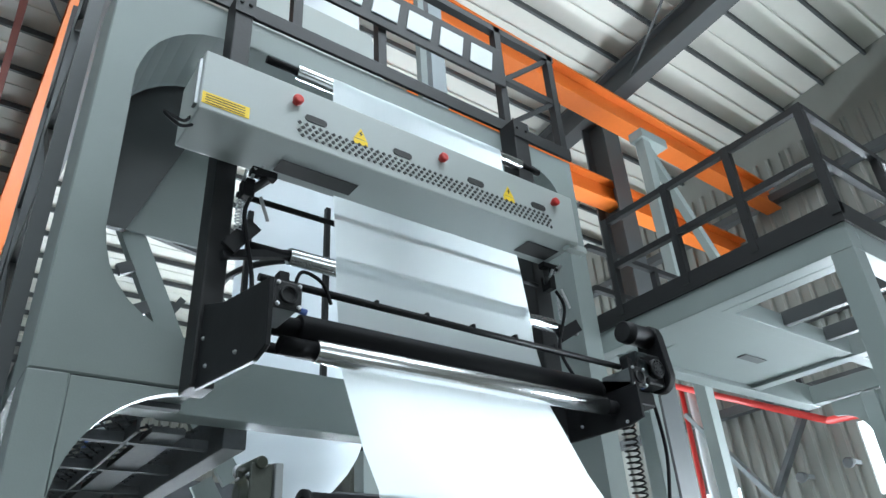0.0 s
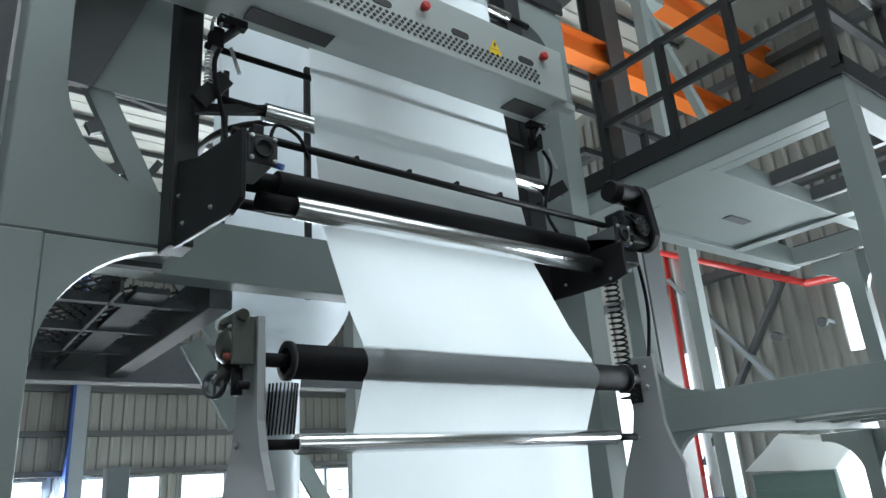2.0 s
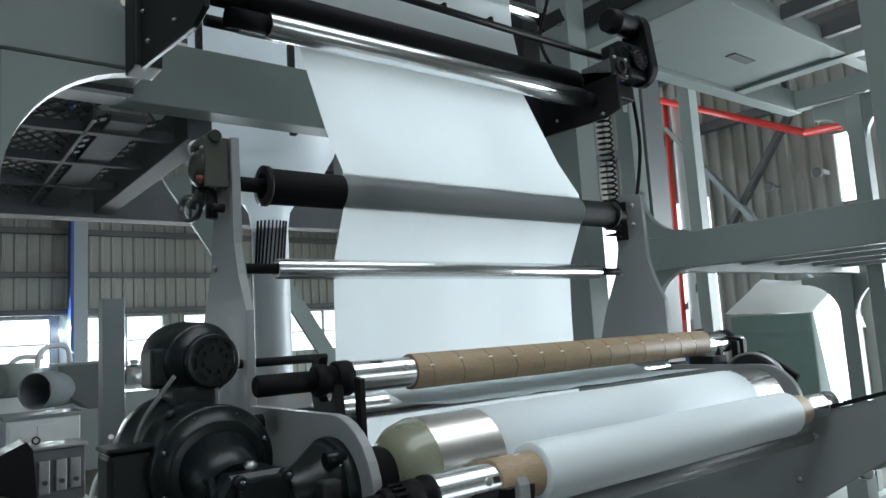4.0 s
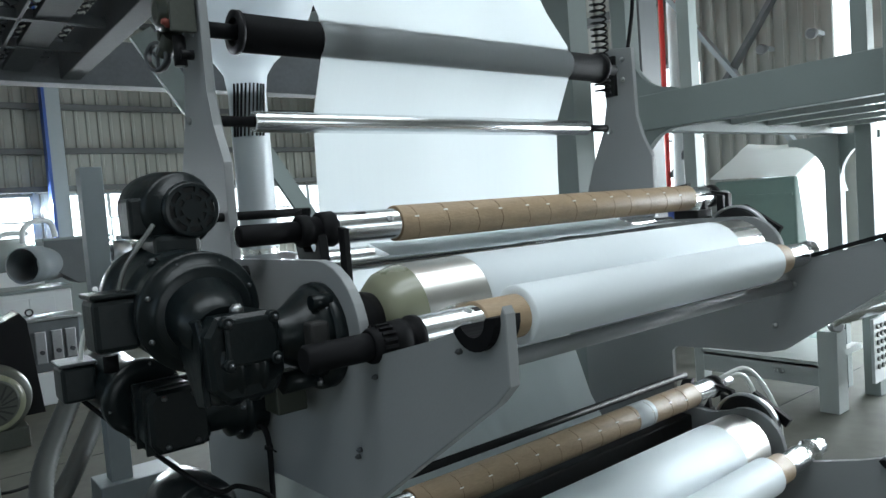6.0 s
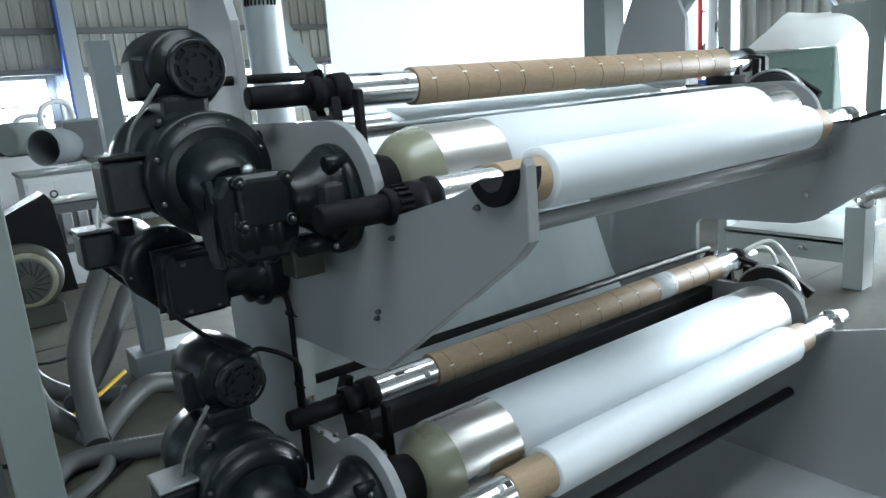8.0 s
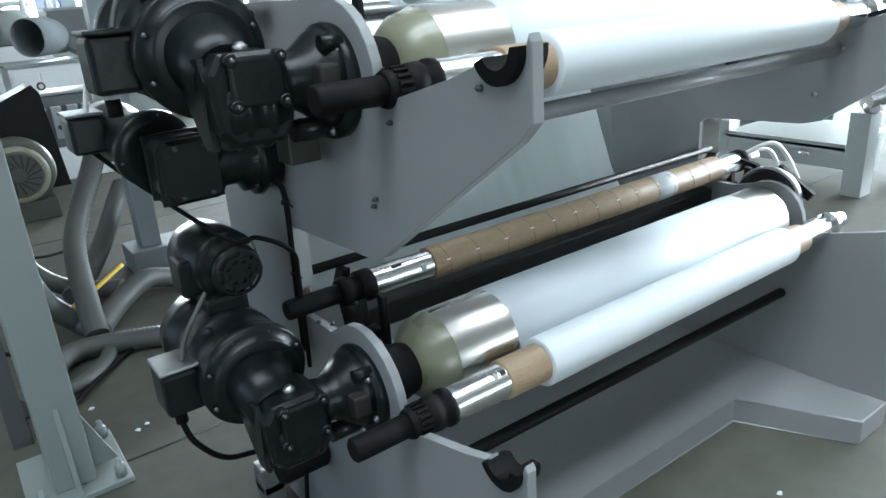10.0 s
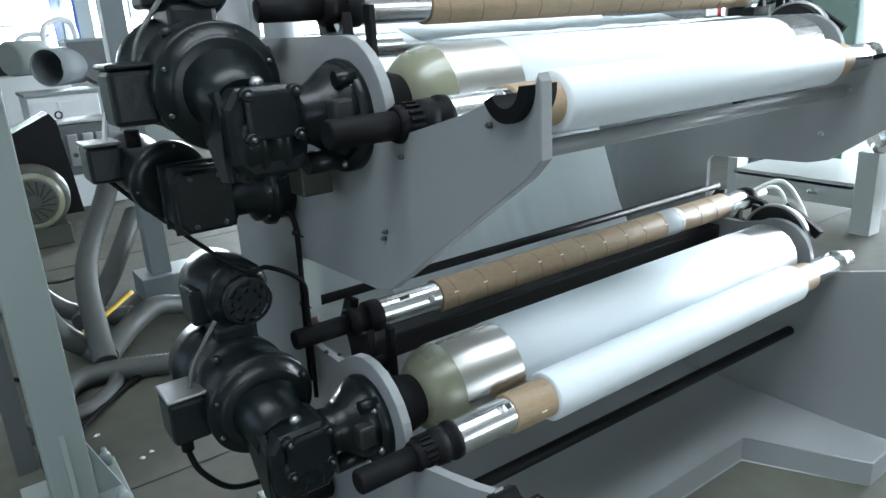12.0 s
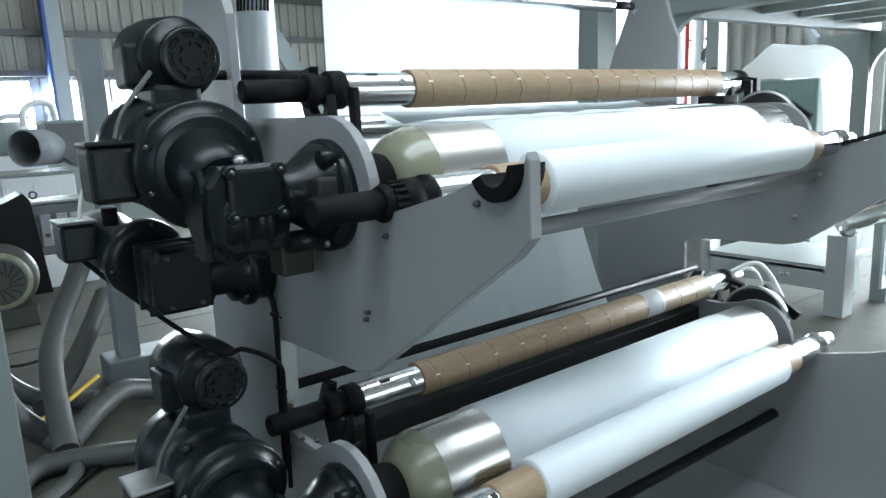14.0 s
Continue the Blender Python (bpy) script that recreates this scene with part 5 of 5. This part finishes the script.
# ---- platform beside the winder ----
def platform():
    d = thing("upper_platform", (3, 0.1, 3.4), "grey steel platform deck with black edge, seen from below", "platform")
    z0, z1 = 3.40, 3.56
    part("edge_beam", Shape().box(1.85, 1.95, -0.55, 0.95, z0, z1, 0.004), GREY, d)
    part("edge_beam", Shape().box(1.951, 4.2, -0.55, -0.45, z0 + 0.003, z1 - 0.003, 0.004), GREY, d)
    part("edge_beam", Shape().box(1.95, 4.2, 0.85, 0.95, z0, z1, 0.004), GREY, d)
    for x in (3.3, 4.1):
        part("cross_beam", Shape().box(x, x + 0.1, -0.45, 0.85, z0 + 0.01, z1 - 0.02, 0.004), GREY, d)
    part("deck_plate", Shape().box(1.952, 3.3, 0.242, 0.848, z0 + 0.03, z0 + 0.04), GREY, d)
    part("deck_seam", Shape().box(2.70, 2.92, 0.50, 0.56, z0 + 0.024, z0 + 0.0285), STEELWORK, d, "dark slot in the deck")
    part("inner_flange", Shape().box(1.952, 2.03, -0.448, 0.158, z0 + 0.0, z0 + 0.012), GREY, d)
    for x in (2.55, 3.0, 3.7):
        part("cross_joist", Shape().box(x, x + 0.05, -0.448, 0.158, z0 + 0.05, z1 - 0.03, 0.003), STEELWORK, d)
    part("long_beam", Shape().box(1.95, 4.2, 0.16, 0.24, z0 + 0.02, z1 - 0.035, 0.004), GREY, d)
    part("kick_plate", Shape().box(1.835, 1.85, -0.565, 0.96, z1 - 0.04, z1 + 0.06), CHARCOAL, d, "black kick plate")
    part("kick_plate", Shape().box(1.852, 4.2, -0.565, -0.553, z1 - 0.04, z1 + 0.06), CHARCOAL, d, "black kick plate")
    for x, y in ((1.85, -0.55), (4.1, -0.55), (4.1, 0.42)):
        part("leg", Shape().box(x, x + 0.11, y, y + 0.1, FLOOR, z0, 0.004), GREY, d)
    part("leg", Shape().box(2.22, 2.33, 0.90, 1.0, FLOOR, z0, 0.004), GREY, d)
    part("gusset", Shape().prism("x", 2.1, 2.14, [(0.85, z0), (0.55, z0)] + arc(0.55, z0 - 0.3, 0.3, 90, 0, 8)), GREY, d)
    for a, b, g in ((0.42, 0.20, 180), (0.52, 0.74, 0)):
        o = [(a, z0 - 0.001), (b, z0 - 0.001)] + (arc(b, z0 - 0.32, 0.22, 90, 0, 8) if a > b else arc(b, z0 - 0.32, 0.22, 90, 180, 8)) + [(a, z0 - 0.32)]
        part("gusset", Shape().prism("x", 4.13, 4.18, o), GREY, d)
    r = thing("platform_railing", (1.85, 0.2, 3.56), "black steel tube railing on the platform", "railing")
    zt = 4.17
    for y in (-0.545, -0.15, 0.24, 0.67):
        part("post", Shape().box(1.83, 1.87, y - 0.02, y + 0.02, z1, zt), CHARCOAL, r)
    for x in (2.6, 3.4, 4.15):
        part("post", Shape().box(x - 0.02, x + 0.02, -0.57, -0.53, z1, zt), CHARCOAL, r)
        part("post", Shape().box(x - 0.02, x + 0.02, 0.9, 0.94, z1, zt), CHARCOAL, r)
    for z in (zt - 0.02, 3.86):
        part("bar", Shape().bar((1.85, -0.55, z), (1.85, 0.69, z), 0.035, 0.035), CHARCOAL, r)
        part("bar", Shape().bar((1.85, -0.55, z), (4.2, -0.55, z), 0.035, 0.035), CHARCOAL, r)
        part("bar", Shape().bar((1.95, 0.92, z), (4.2, 0.92, z), 0.035, 0.035), CHARCOAL, r)
    # tall post and arm on the platform
    c = thing("jib_post", (3.4, 1.2, 3.56), "pale steel post with an angled arm behind the platform", "post")
    part("post", Shape().box(4.24, 4.36, 1.77, 1.88, FLOOR, 6.55, 0.004), GREY, c)
    part("arm", Shape().bar((4.32, 1.82, 6.5), (5.3, 1.82, 5.1), 0.08, 0.09), GREY, c)
    part("cap", Shape().box(4.2, 4.62, 1.74, 1.91, 6.55, 6.66, 0.004), GREY, c)
    # lower platform
    l = thing("lower_platform", (3, 0.1, 2.2), "grey steel frame of a lower platform with slatted underside", "platform")
    z0, z1 = 2.2, 2.37
    part("edge_beam", Shape().box(1.98, 2.06, -0.9, 0.72, z0, z1, 0.004), GREY, l)
    part("edge_beam", Shape().box(2.06, 4.3, 0.64, 0.72, z0, z1, 0.004), GREY, l)
    part("edge_beam", Shape().box(2.06, 4.3, -0.9, -0.82, z0, z1, 0.004), GREY, l)
    for i in range(5):
        x = 2.35 + 0.42 * i
        part("slat", Shape().box(x, x + 0.07, -0.82, 0.64, z0 + 0.04, z1 - 0.03, 0.003), PANEL, l)
    part("deck_plate", Shape().box(2.06, 4.3, -0.82, 0.64, z1 - 0.028, z1 - 0.018), PANEL, l)
    part("leg", Shape().box(4.2, 4.28, 0.661, 0.761, FLOOR, z0, 0.003), GREY, l)
    part("gusset", Shape().prism("x", 4.22, 4.26, [(0.761, z0), (1.011, z0)] + arc(1.011, z0 - 0.30, 0.25, 90, 180, 8)), GREY, l)
    part("gusset", Shape().prism("x", 4.22, 4.26, [(0.411, z0), (0.661, z0)] + arc(0.411, z0 - 0.30, 0.25, 0, 90, 8)), GREY, l)
    part("gusset", Shape().prism("x", 2.0, 2.04, [(0.72, z0 - 0.25), (0.72, z1 + 0.25)] + arc(0.50, z1 + 0.24, 0.22, 0, -90, 7) + [(0.45, z1), (0.45, z0)] + arc(0.47, z0 - 0.22, 0.22, 90, 0, 7)), GREY, l)


platform()


# ---- blown film bubble behind the tower ----
def bubble():
    cx, cy = 0.65, 2.25
    b = thing("film_bubble", (cx, cy, 1.75), "tall bubble of milky blown film rising behind the tower", "film bubble")
    prof = [(0.0, 0.102), (0.85, 0.102), (0.95, 0.115), (1.02, 0.16), (1.10, 0.25), (1.18, 0.32), (1.27, 0.375), (1.36, 0.41), (1.5, 0.425), (2.6, 0.42), (4.4, 0.40), (5.4, 0.35)]
    part("film", Shape().lathe((cx, cy, 1.75), (cx, cy, 7.2), prof, 64, cap=False), BUBBLE, b)
    part("film_neck", Shape().lathe((cx, cy, 1.70), (cx, cy, 2.60), [(0, 0.099), (0.9, 0.099)], 40, cap=False), SATIN, b, "shiny narrow neck of the bubble")
    for i in range(9):
        a0, a1 = radians(196 + i * 11), radians(212 + i * 11)
        low = Vector((cx + 0.109 * math.cos(a0), cy + 0.109 * math.sin(a0), 2.36))
        high = Vector((cx + 0.112 * math.cos(a1), cy + 0.112 * math.sin(a1), 2.64))
        part("neck_bar", Shape().bar(low, high, 0.008, 0.010, up=(math.cos(a0), math.sin(a0), 0)), BLACK, b, "dark slanting bar on the bubble neck")
    r = thing("air_ring", (0.65, 2.25, FLOOR), "steel air ring and extruder head below the bubble", "extruder head")
    part("ring", Shape().lathe((0.65, 2.25, 1.52), (0.65, 2.25, 1.72), [(0, 0.36), (0.02, 0.4), (0.14, 0.4), (0.2, 0.15)], 40), STEEL, r)
    part("head", Shape().cyl((0.65, 2.25, FLOOR), (0.65, 2.25, 1.52), 0.2, seg=32), STEEL, r)
    g = thing("bubble_cage", (0.65, 2.25, 3.0), "dark hoop and chain round the bubble", "cage")
    part("hoop", Shape().tube([(0.65 + 0.55 * math.cos(radians(a)), 2.25 + 0.55 * math.sin(radians(a)), 3.16) for a in range(0, 361, 30)], 0.02), CHARCOAL, g)
    part("hoop", Shape().tube([(0.65 + 0.5 * math.cos(radians(a)), 2.25 + 0.5 * math.sin(radians(a)), 4.05) for a in range(0, 361, 30)], 0.02), CHARCOAL, g)
    for a in (150, 210, 260, 330):
        x, y = 0.65 + 0.55 * math.cos(radians(a)), 2.25 + 0.55 * math.sin(radians(a))
        part("stay", Shape().box(x - 0.015, x + 0.015, y - 0.015, y + 0.015, 3.0, 4.4), CHARCOAL, g)
    for a, b_ in (((1.20, 2.5, 1.74), (0.80, 2.5, 2.37)), ((0.1, 1.7, 2.75), (-0.15, 1.7, 3.1)), ((-0.04, 1.72, 2.74), (0.19, 1.70, 2.36))):
        solid("tower_brace", Shape().bar(a, b_, 0.03, 0.10), GREY, "grey diagonal steel plate behind the winder", "brace", "tower braces", "structure")


bubble()


# ---- machines and hoses at the left and behind ----
def left_side():
    p = thing("grey_stand", (-0.16, 2.65, FLOOR), "grey square steel post standing on the floor", "post")
    part("tube", Shape().box(-0.153, -0.043, 2.6, 2.71, FLOOR + 0.14, 2.252, 0.004), PALESTEEL, p)
    part("foot", Shape().box(-0.218, 0.202, 2.55, 2.8, FLOOR, FLOOR + 0.14, 0.006), PALESTEEL, p)
    # ring blower
    b = thing("ring_blower", (-0.55, 4.5, FLOOR), "grey side channel blower with a slotted round cover", "blower")
    c = Vector((-0.51, 4.3, 0.79))
    part("housing", Shape().lathe(c, c + Vector((0.02, 0.24, 0)), [(0, 0.2), (0.02, 0.235), (0.12, 0.25), (0.2, 0.235), (0.24, 0.18)], 40), CAST, b)
    part("cover", Shape().lathe(c, c - Vector((0.0, 0.06, 0)), [(0, 0.19), (0.03, 0.185), (0.055, 0.16), (0.06, 0.15)], 36), CAST, b, "grey-green slotted cover")
    part("cover_rim", Shape().pipe(c - Vector((0, 0.05, 0)), c - Vector((0, 0.03, 0)), 0.2, 0.165, 40), CREAM, b, "pale round rim")
    s = Shape()
    for i in range(16):
        a = 2 * math.pi * i / 16
        d = Vector((math.cos(a), 0, math.sin(a)))
        e = Vector((math.cos(a + 0.5), 0, math.sin(a + 0.5)))
        s.bar(c + d * 0.05 - Vector((0, 0.061, 0)), c + e * 0.145 - Vector((0, 0.061, 0)), 0.014, 0.004, up=(0, 1, 0))
    part("cover_slots", s, INK_AND_SHADE, b, "dark curved slots")
    part("foot", Shape().box(-0.80, -0.30, 4.3, 4.55, FLOOR, 0.58, 0.01), CAST, b)
    part("inlet_box", Shape().prism("y", 4.55, 4.9, [(-0.85, 1.10), (-0.26, 1.36), (-0.22, 1.30), (-0.16, 0.6), (-0.8, 0.6)]), BLACK, b, "black sloping cover")
    # ribbed hoses
    hoses = [
        ([(-0.28, 2.55, 1.149), (-0.32, 2.5, 1.086), (-0.51, 2.25, 0.803), (-0.56, 1.95, 0.594), (-0.57, 1.79, 0.485)], 0.05),
        ([(-0.11, 3.0, 0.854), (-0.17, 2.9, 0.8), (-0.34, 2.7, 0.609), (-0.46, 2.55, 0.518), (-0.57, 2.37, 0.485)], 0.05),
        ([(-0.86, 2.7, 0.909), (-0.75, 2.6, 0.738), (-0.69, 2.55, 0.596), (-0.54, 2.5, 0.48), (-0.34, 2.32, 0.48)], 0.045),
        ([(-0.88, 2.2, 0.971), (-0.78, 2.15, 0.786), (-0.72, 2.0, 0.627), (-0.6, 1.99, 0.485), (-0.54, 1.84, 0.485)], 0.05),
        ([(-0.55, 1.86, 0.485), (-0.41, 2.05, 0.514), (-0.26, 2.15, 0.552), (-0.12, 2.2, 0.508), (0.0, 2.2, 0.484)], 0.05),
        ([(-0.94, 1.36, 0.48), (-0.83, 1.5, 0.48), (-0.72, 1.68, 0.48), (-0.58, 1.69, 0.48), (-0.33, 1.58, 0.48), (-0.21, 1.5, 0.48)], 0.045),
        ([(-0.83, 1.39, 0.465), (-0.7, 1.43, 0.465), (-0.59, 1.56, 0.465), (-0.55, 1.7, 0.465)], 0.03),
    ]
    for pts, r in hoses:
        solid("ribbed_hose", Shape().tube(pts, r, seg=14, ribs=0.045, steps=30), HOSE, "grey ribbed air hose lying on the floor", "hose", "ribbed hoses")
    solid("yellow_tube", Shape().tube([(-0.78, 2.07, 0.5), (-0.59, 2.05, 0.56), (-0.34, 2.2, 0.64)], 0.011), TUBE, "thin yellow air tube", "tube")
    for pts in ([(-0.95, 2.0, 0.45), (-0.6, 1.7, 0.45), (-0.3, 1.6, 0.47)], [(-0.9, 1.0, 0.45), (-0.75, 1.3, 0.46), (-0.5, 1.6, 0.45), (-0.3, 1.7, 0.45)], [(-1.0, 3.2, 0.9), (-0.7, 3.1, 0.55), (-0.4, 3.3, 0.46)]):
        solid("floor_cable", Shape().tube(pts, 0.01), RUBBER, "black cable on the floor", "cable", "cables")
    # extruder cabinets and ducts in the distance
    k = thing("extruder_cabinet", (0.45, 8.0, FLOOR), "pale grey machine cabinet with a steel lid", "cabinet")
    part("body", Shape().box(-0.15, 0.53, 7.0, 7.7, FLOOR, 1.34, 0.01), WHITE, k)
    part("lid", Shape().box(-0.17, 0.55, 6.98, 7.72, 1.343, 1.38, 0.006), GREY, k)
    part("label", Shape().prism("y", 6.99, 6.998, [(-0.11, 1.0), (-0.01, 0.97), (-0.11, 1.10)]), BLUE, k, "blue and white sticker")
    h = thing("feed_hood", (0.8, 8.0, 1.22), "steel duct with an open round mouth and hood", "duct")
    part("duct", Shape().pipe((0.09, 6.9, 1.63), (0.42, 7.25, 1.63), 0.19, 0.178, 40), PALESTEEL, h, "pale round duct, open at the end")
    part("hood", Shape().prism("y", 7.05, 7.6, [(0.62, 1.385), (0.72, 1.385), (0.98, 1.86), (0.33, 1.88), (0.33, 1.60)], 0.006), ALUMINIUM, h, "grey tapered sheet metal hood")
    part("hood_rim", Shape().box(0.31, 1.0, 7.03, 7.62, 1.865, 1.895, 0.004), GREY, h)
    for x in (0.0, 0.25):
        part("cabinet_door", Shape().box(x - 0.12, x + 0.115, 6.985, 6.998, 0.62, 1.28, 0.003), WHITE, k)
    m = thing("barrel_motor", (-0.2, 9.5, FLOOR), "grey motor on a pale stand", "motor")
    part("motor", Shape().cyl((-0.1, 8.4, 1.72), (0.3, 8.7, 1.72), 0.2, seg=28, edge=0.03), GREY, m)
    part("stand", Shape().box(-0.3, 0.5, 8.4, 9.0, FLOOR, 1.52, 0.01), WHITE, m)
    e = thing("extruder_line", (0.2, 9.4, FLOOR), "long grey extruder with banded barrel on a pale base", "extruder")
    part("base", Shape().box(-2.6, 2.9, 9.2, 9.9, FLOOR, 1.42, 0.01), GREY, e, "long steel base")
    part("barrel", Shape().cyl((-2.5, 9.5, 1.62), (2.8, 9.5, 1.62), 0.13, seg=28), ALUMINIUM, e, "grey barrel")
    for i in range(15):
        x = -2.3 + 0.35 * i
        part("heater_band", Shape().pipe((x, 9.5, 1.62), (x + 0.24, 9.5, 1.62), 0.165, 0.131, 28), STEEL if i % 3 else CHARCOAL, e, "round heater band")
        if i % 2:
            part("terminal", Shape().box(x + 0.06, x + 0.17, 9.42, 9.52, 1.785, 1.86, 0.008), PALESTEEL, e)
    solid("white_pipe", Shape().tube([(0.12, 6.95, 1.86), (0.13, 6.95, 1.98), (0.20, 7.0, 2.06), (0.32, 7.05, 2.09), (0.42, 7.1, 2.05), (0.45, 7.1, 1.9)], 0.028), WHITE, "white bent pipe over the duct", "pipe")
    solid("white_pipe", Shape().tube([(0.0, 8.6, 1.6), (0.02, 8.6, 1.85), (0.15, 8.6, 1.98), (0.4, 8.6, 1.97)], 0.03), WHITE, "pale bent pipe over the motor", "pipe")
    o = thing("control_box", (-0.3, 5.0, FLOOR), "dull steel control box on a pale base", "box")
    part("case", Shape().box(-0.22, 0.32, 5.6, 6.0, 0.72, 1.17, 0.01), ALUMINIUM, o, "dull steel case")
    part("base", Shape().box(-0.26, 0.36, 5.56, 6.04, FLOOR, 0.72, 0.01), WHITE, o, "pale steel base")
    part("lid", Shape().box(-0.24, 0.34, 5.58, 6.02, 1.172, 1.20, 0.006), STEEL, o)
    part("lifting_eye", Shape().pipe((-0.05, 5.7, 1.25), (-0.05, 5.715, 1.25), 0.035, 0.022, 20), CHARCOAL, o)
    for x in (-0.12, 0.0, 0.13, 0.24):
        part("block", Shape().box(x - 0.045, x + 0.04, 5.57, 5.60, 0.80 + 0.1 * abs(x), 1.08, 0.006), STEEL, o)
        part("fitting", Shape().cyl((x, 5.57, 0.9), (x, 5.54, 0.9), 0.02, seg=12), DULL, o)
    x = thing("red_rack", (-0.05, 1.0, FLOOR), "dark red steel rack behind the winder", "rack")
    for px_, py in ((0.13, 0.95), (0.57, 0.95), (0.57, 1.2)):
        part("post", Shape().box(px_, px_ + 0.03, py, py + 0.03, FLOOR, 1.25), RUST, x)
    for z in (0.75, 0.86, 1.2):
        part("bar", Shape().box(0.07, 0.65, 0.92, 0.948, z, z + 0.025), RUST, x)


left_side()


def floor_scraps():
    """Bits of film and paper dropped on the floor."""
    rng = random.Random(11)
    for x, y in ((-0.62, 0.98), (-0.585, 1.0), (-0.72, 1.25), (0.7, -0.62)):
        s = Shape()
        n = 9
        mid = s.bm.verts.new((x, y, FLOOR + 0.014))
        ring = []
        for i in range(n):
            a = 2 * math.pi * i / n
            r = rng.uniform(0.005, 0.014)
            ring.append(s.bm.verts.new((x + r * math.cos(a), y + 0.7 * r * math.sin(a), FLOOR + rng.uniform(0.001, 0.009))))
        for i in range(n):
            s.bm.faces.new((mid, ring[i], ring[(i + 1) % n]))
        solid("film_scrap", s, FILM_ROLL, "crumpled scrap of white film on the floor", "scrap", "film scraps")


floor_scraps()


def right_side():
    h = thing("scrap_hopper", (5.6, 1.9, FLOOR), "dull green bin with a white plastic sheet cover", "hopper")
    part("bin", Shape().box(5.3, 6.0, 1.48, 2.24, FLOOR, 1.95, 0.02), GREENBOX, h)
    for z in (1.78, 1.12):
        part("rib", Shape().box(5.28, 5.3, 1.5, 2.22, z, z + 0.03), GREENBOX, h)
    s = Shape()
    near, far = [(5.27, 2.27, 1.98), (5.27, 1.46, 1.95)], [(5.9, 2.2, 2.31), (5.9, 1.42, 2.275)]
    grid = []
    for i in range(9):
        row = []
        for j in range(7):
            u, w = i / 8, j / 6
            p = (vec(near[0]).lerp(vec(near[1]), u)).lerp(vec(far[0]).lerp(vec(far[1]), u), w)
            p.z += 0.02 * noise.noise(Vector((u * 4, w * 3, 1))) - 0.03 * math.sin(math.pi * u) * w
            row.append(s.bm.verts.new(p))
        hem = vec(far[0]).lerp(vec(far[1]), i / 8) + Vector((0.35, 0, -0.5))
        row.append(s.bm.verts.new(hem))
        grid.append(row)
    for p, q in zip(grid, grid[1:]):
        for j in range(7):
            s.bm.faces.new((p[j], q[j], q[j + 1], p[j + 1])).smooth = True
    drop = [s.bm.verts.new(v.co + Vector((0, -0.02, 0))) for v in grid[-1][:7]]
    foot = [s.bm.verts.new(v.co + Vector((0.06, -0.05, -0.75 - 0.25 * i / 6))) for i, v in enumerate(drop)]
    for i in range(6):
        s.bm.faces.new((drop[i], drop[i + 1], foot[i + 1], foot[i])).smooth = True
    part("cover_sheet", s, SHEET, h, "white translucent plastic sheet")
    solid("blue_crate", Shape().box(5.5, 5.9, 2.7, 3.0, FLOOR, 1.75, 0.01), BLUE, "blue plastic crate stack", "crate")
    m = thing("perforated_roll_stand", (3.9, 0.8, FLOOR), "pale steel stand with a perforated drum", "machine")
    part("leg", Shape().box(3.56, 3.70, 0.46, 0.58, FLOOR, 0.95, 0.004), PANEL, m)
    part("leg", Shape().box(3.6, 3.7, 1.40, 1.47, FLOOR, 0.81, 0.004), PANEL, m)
    part("tray", Shape().box(3.6, 3.64, 0.58, 1.40, 0.58, 0.72, 0.004).box(3.6, 4.3, 0.6, 1.42, 0.70, 0.74), PANEL, m)
    bolts(m, [(3.6, 0.83, 0.65), (3.6, 0.87, 0.65)], (-1, 0, 0), 0.015)
    part("drum", Shape().cyl((3.55, 0.50, 1.03), (4.4, 0.05, 1.2), 0.06, seg=24), CHROME, m)
    g = Shape()
    for i in range(14):
        for j in range(6):
            g.cyl((3.75 + i * 0.06, 0.30, 0.72 + j * 0.05), (3.75 + i * 0.06, 0.29, 0.72 + j * 0.05), 0.016, seg=8)
    part("mesh_plate", Shape().box(3.7, 4.7, 0.302, 0.32, 0.62, 1.02), WHITE, m)
    tagged(part("perforation", g, HOSE, m, "round holes in the plate"), kind="stuff")
    part("knob", Shape().lathe((3.62, 0.50, 0.99), (3.55, 0.44, 0.99), [(0, 0.04), (0.05, 0.05), (0.08, 0.03)], 16), STEEL, m)
    solid("clear_hose", Shape().tube([(1.40, 0.0, 1.17), (1.55, -0.05, 1.2), (1.65, -0.1, 1.05), (1.7, -0.1, 0.9)], 0.008), CLEAR, "clear air hose at the far end of the core", "hose", "clear hoses")
    solid("clear_hose", Shape().tube([(1.42, 0.05, 1.15), (1.6, 0.0, 1.16), (1.72, 0.0, 1.0), (1.75, 0.0, 0.8)], 0.008), CLEAR, "clear air hose at the far end of the core", "hose", "clear hoses")
    for z in (1.72, 1.08):
        e = thing("drum_disc", (1.4, -0.15, z), "round dark end disc beside the far drum bearing", "disc", "end discs")
        part("disc", Shape().lathe((1.245, -0.2, z), (1.30, -0.2, z), [(0, 0.10), (0.03, 0.11), (0.055, 0.10)], 36), CHARCOAL, e)
        part("rim", Shape().pipe((1.25, -0.2, z), (1.27, -0.2, z), 0.113, 0.106, 36), STEEL, e)
        part("handle", Shape().bar((1.31, -0.2, z + 0.1), (1.31, -0.32, z + 0.02), 0.02, 0.03), BLACK, e)


right_side()


# ---- what moves ----
def motions():
    """The two winding rolls turn as they take up film."""
    for ob, speed in zip(ROLLS, (-560, -600)):
        at = ob.location.copy()
        rows = [(i / 10, Matrix.Translation(at) @ Matrix.Rotation(radians(speed * i / 10), 4, "X")) for i in range(141)]
        walk(ob, rows)


motions()
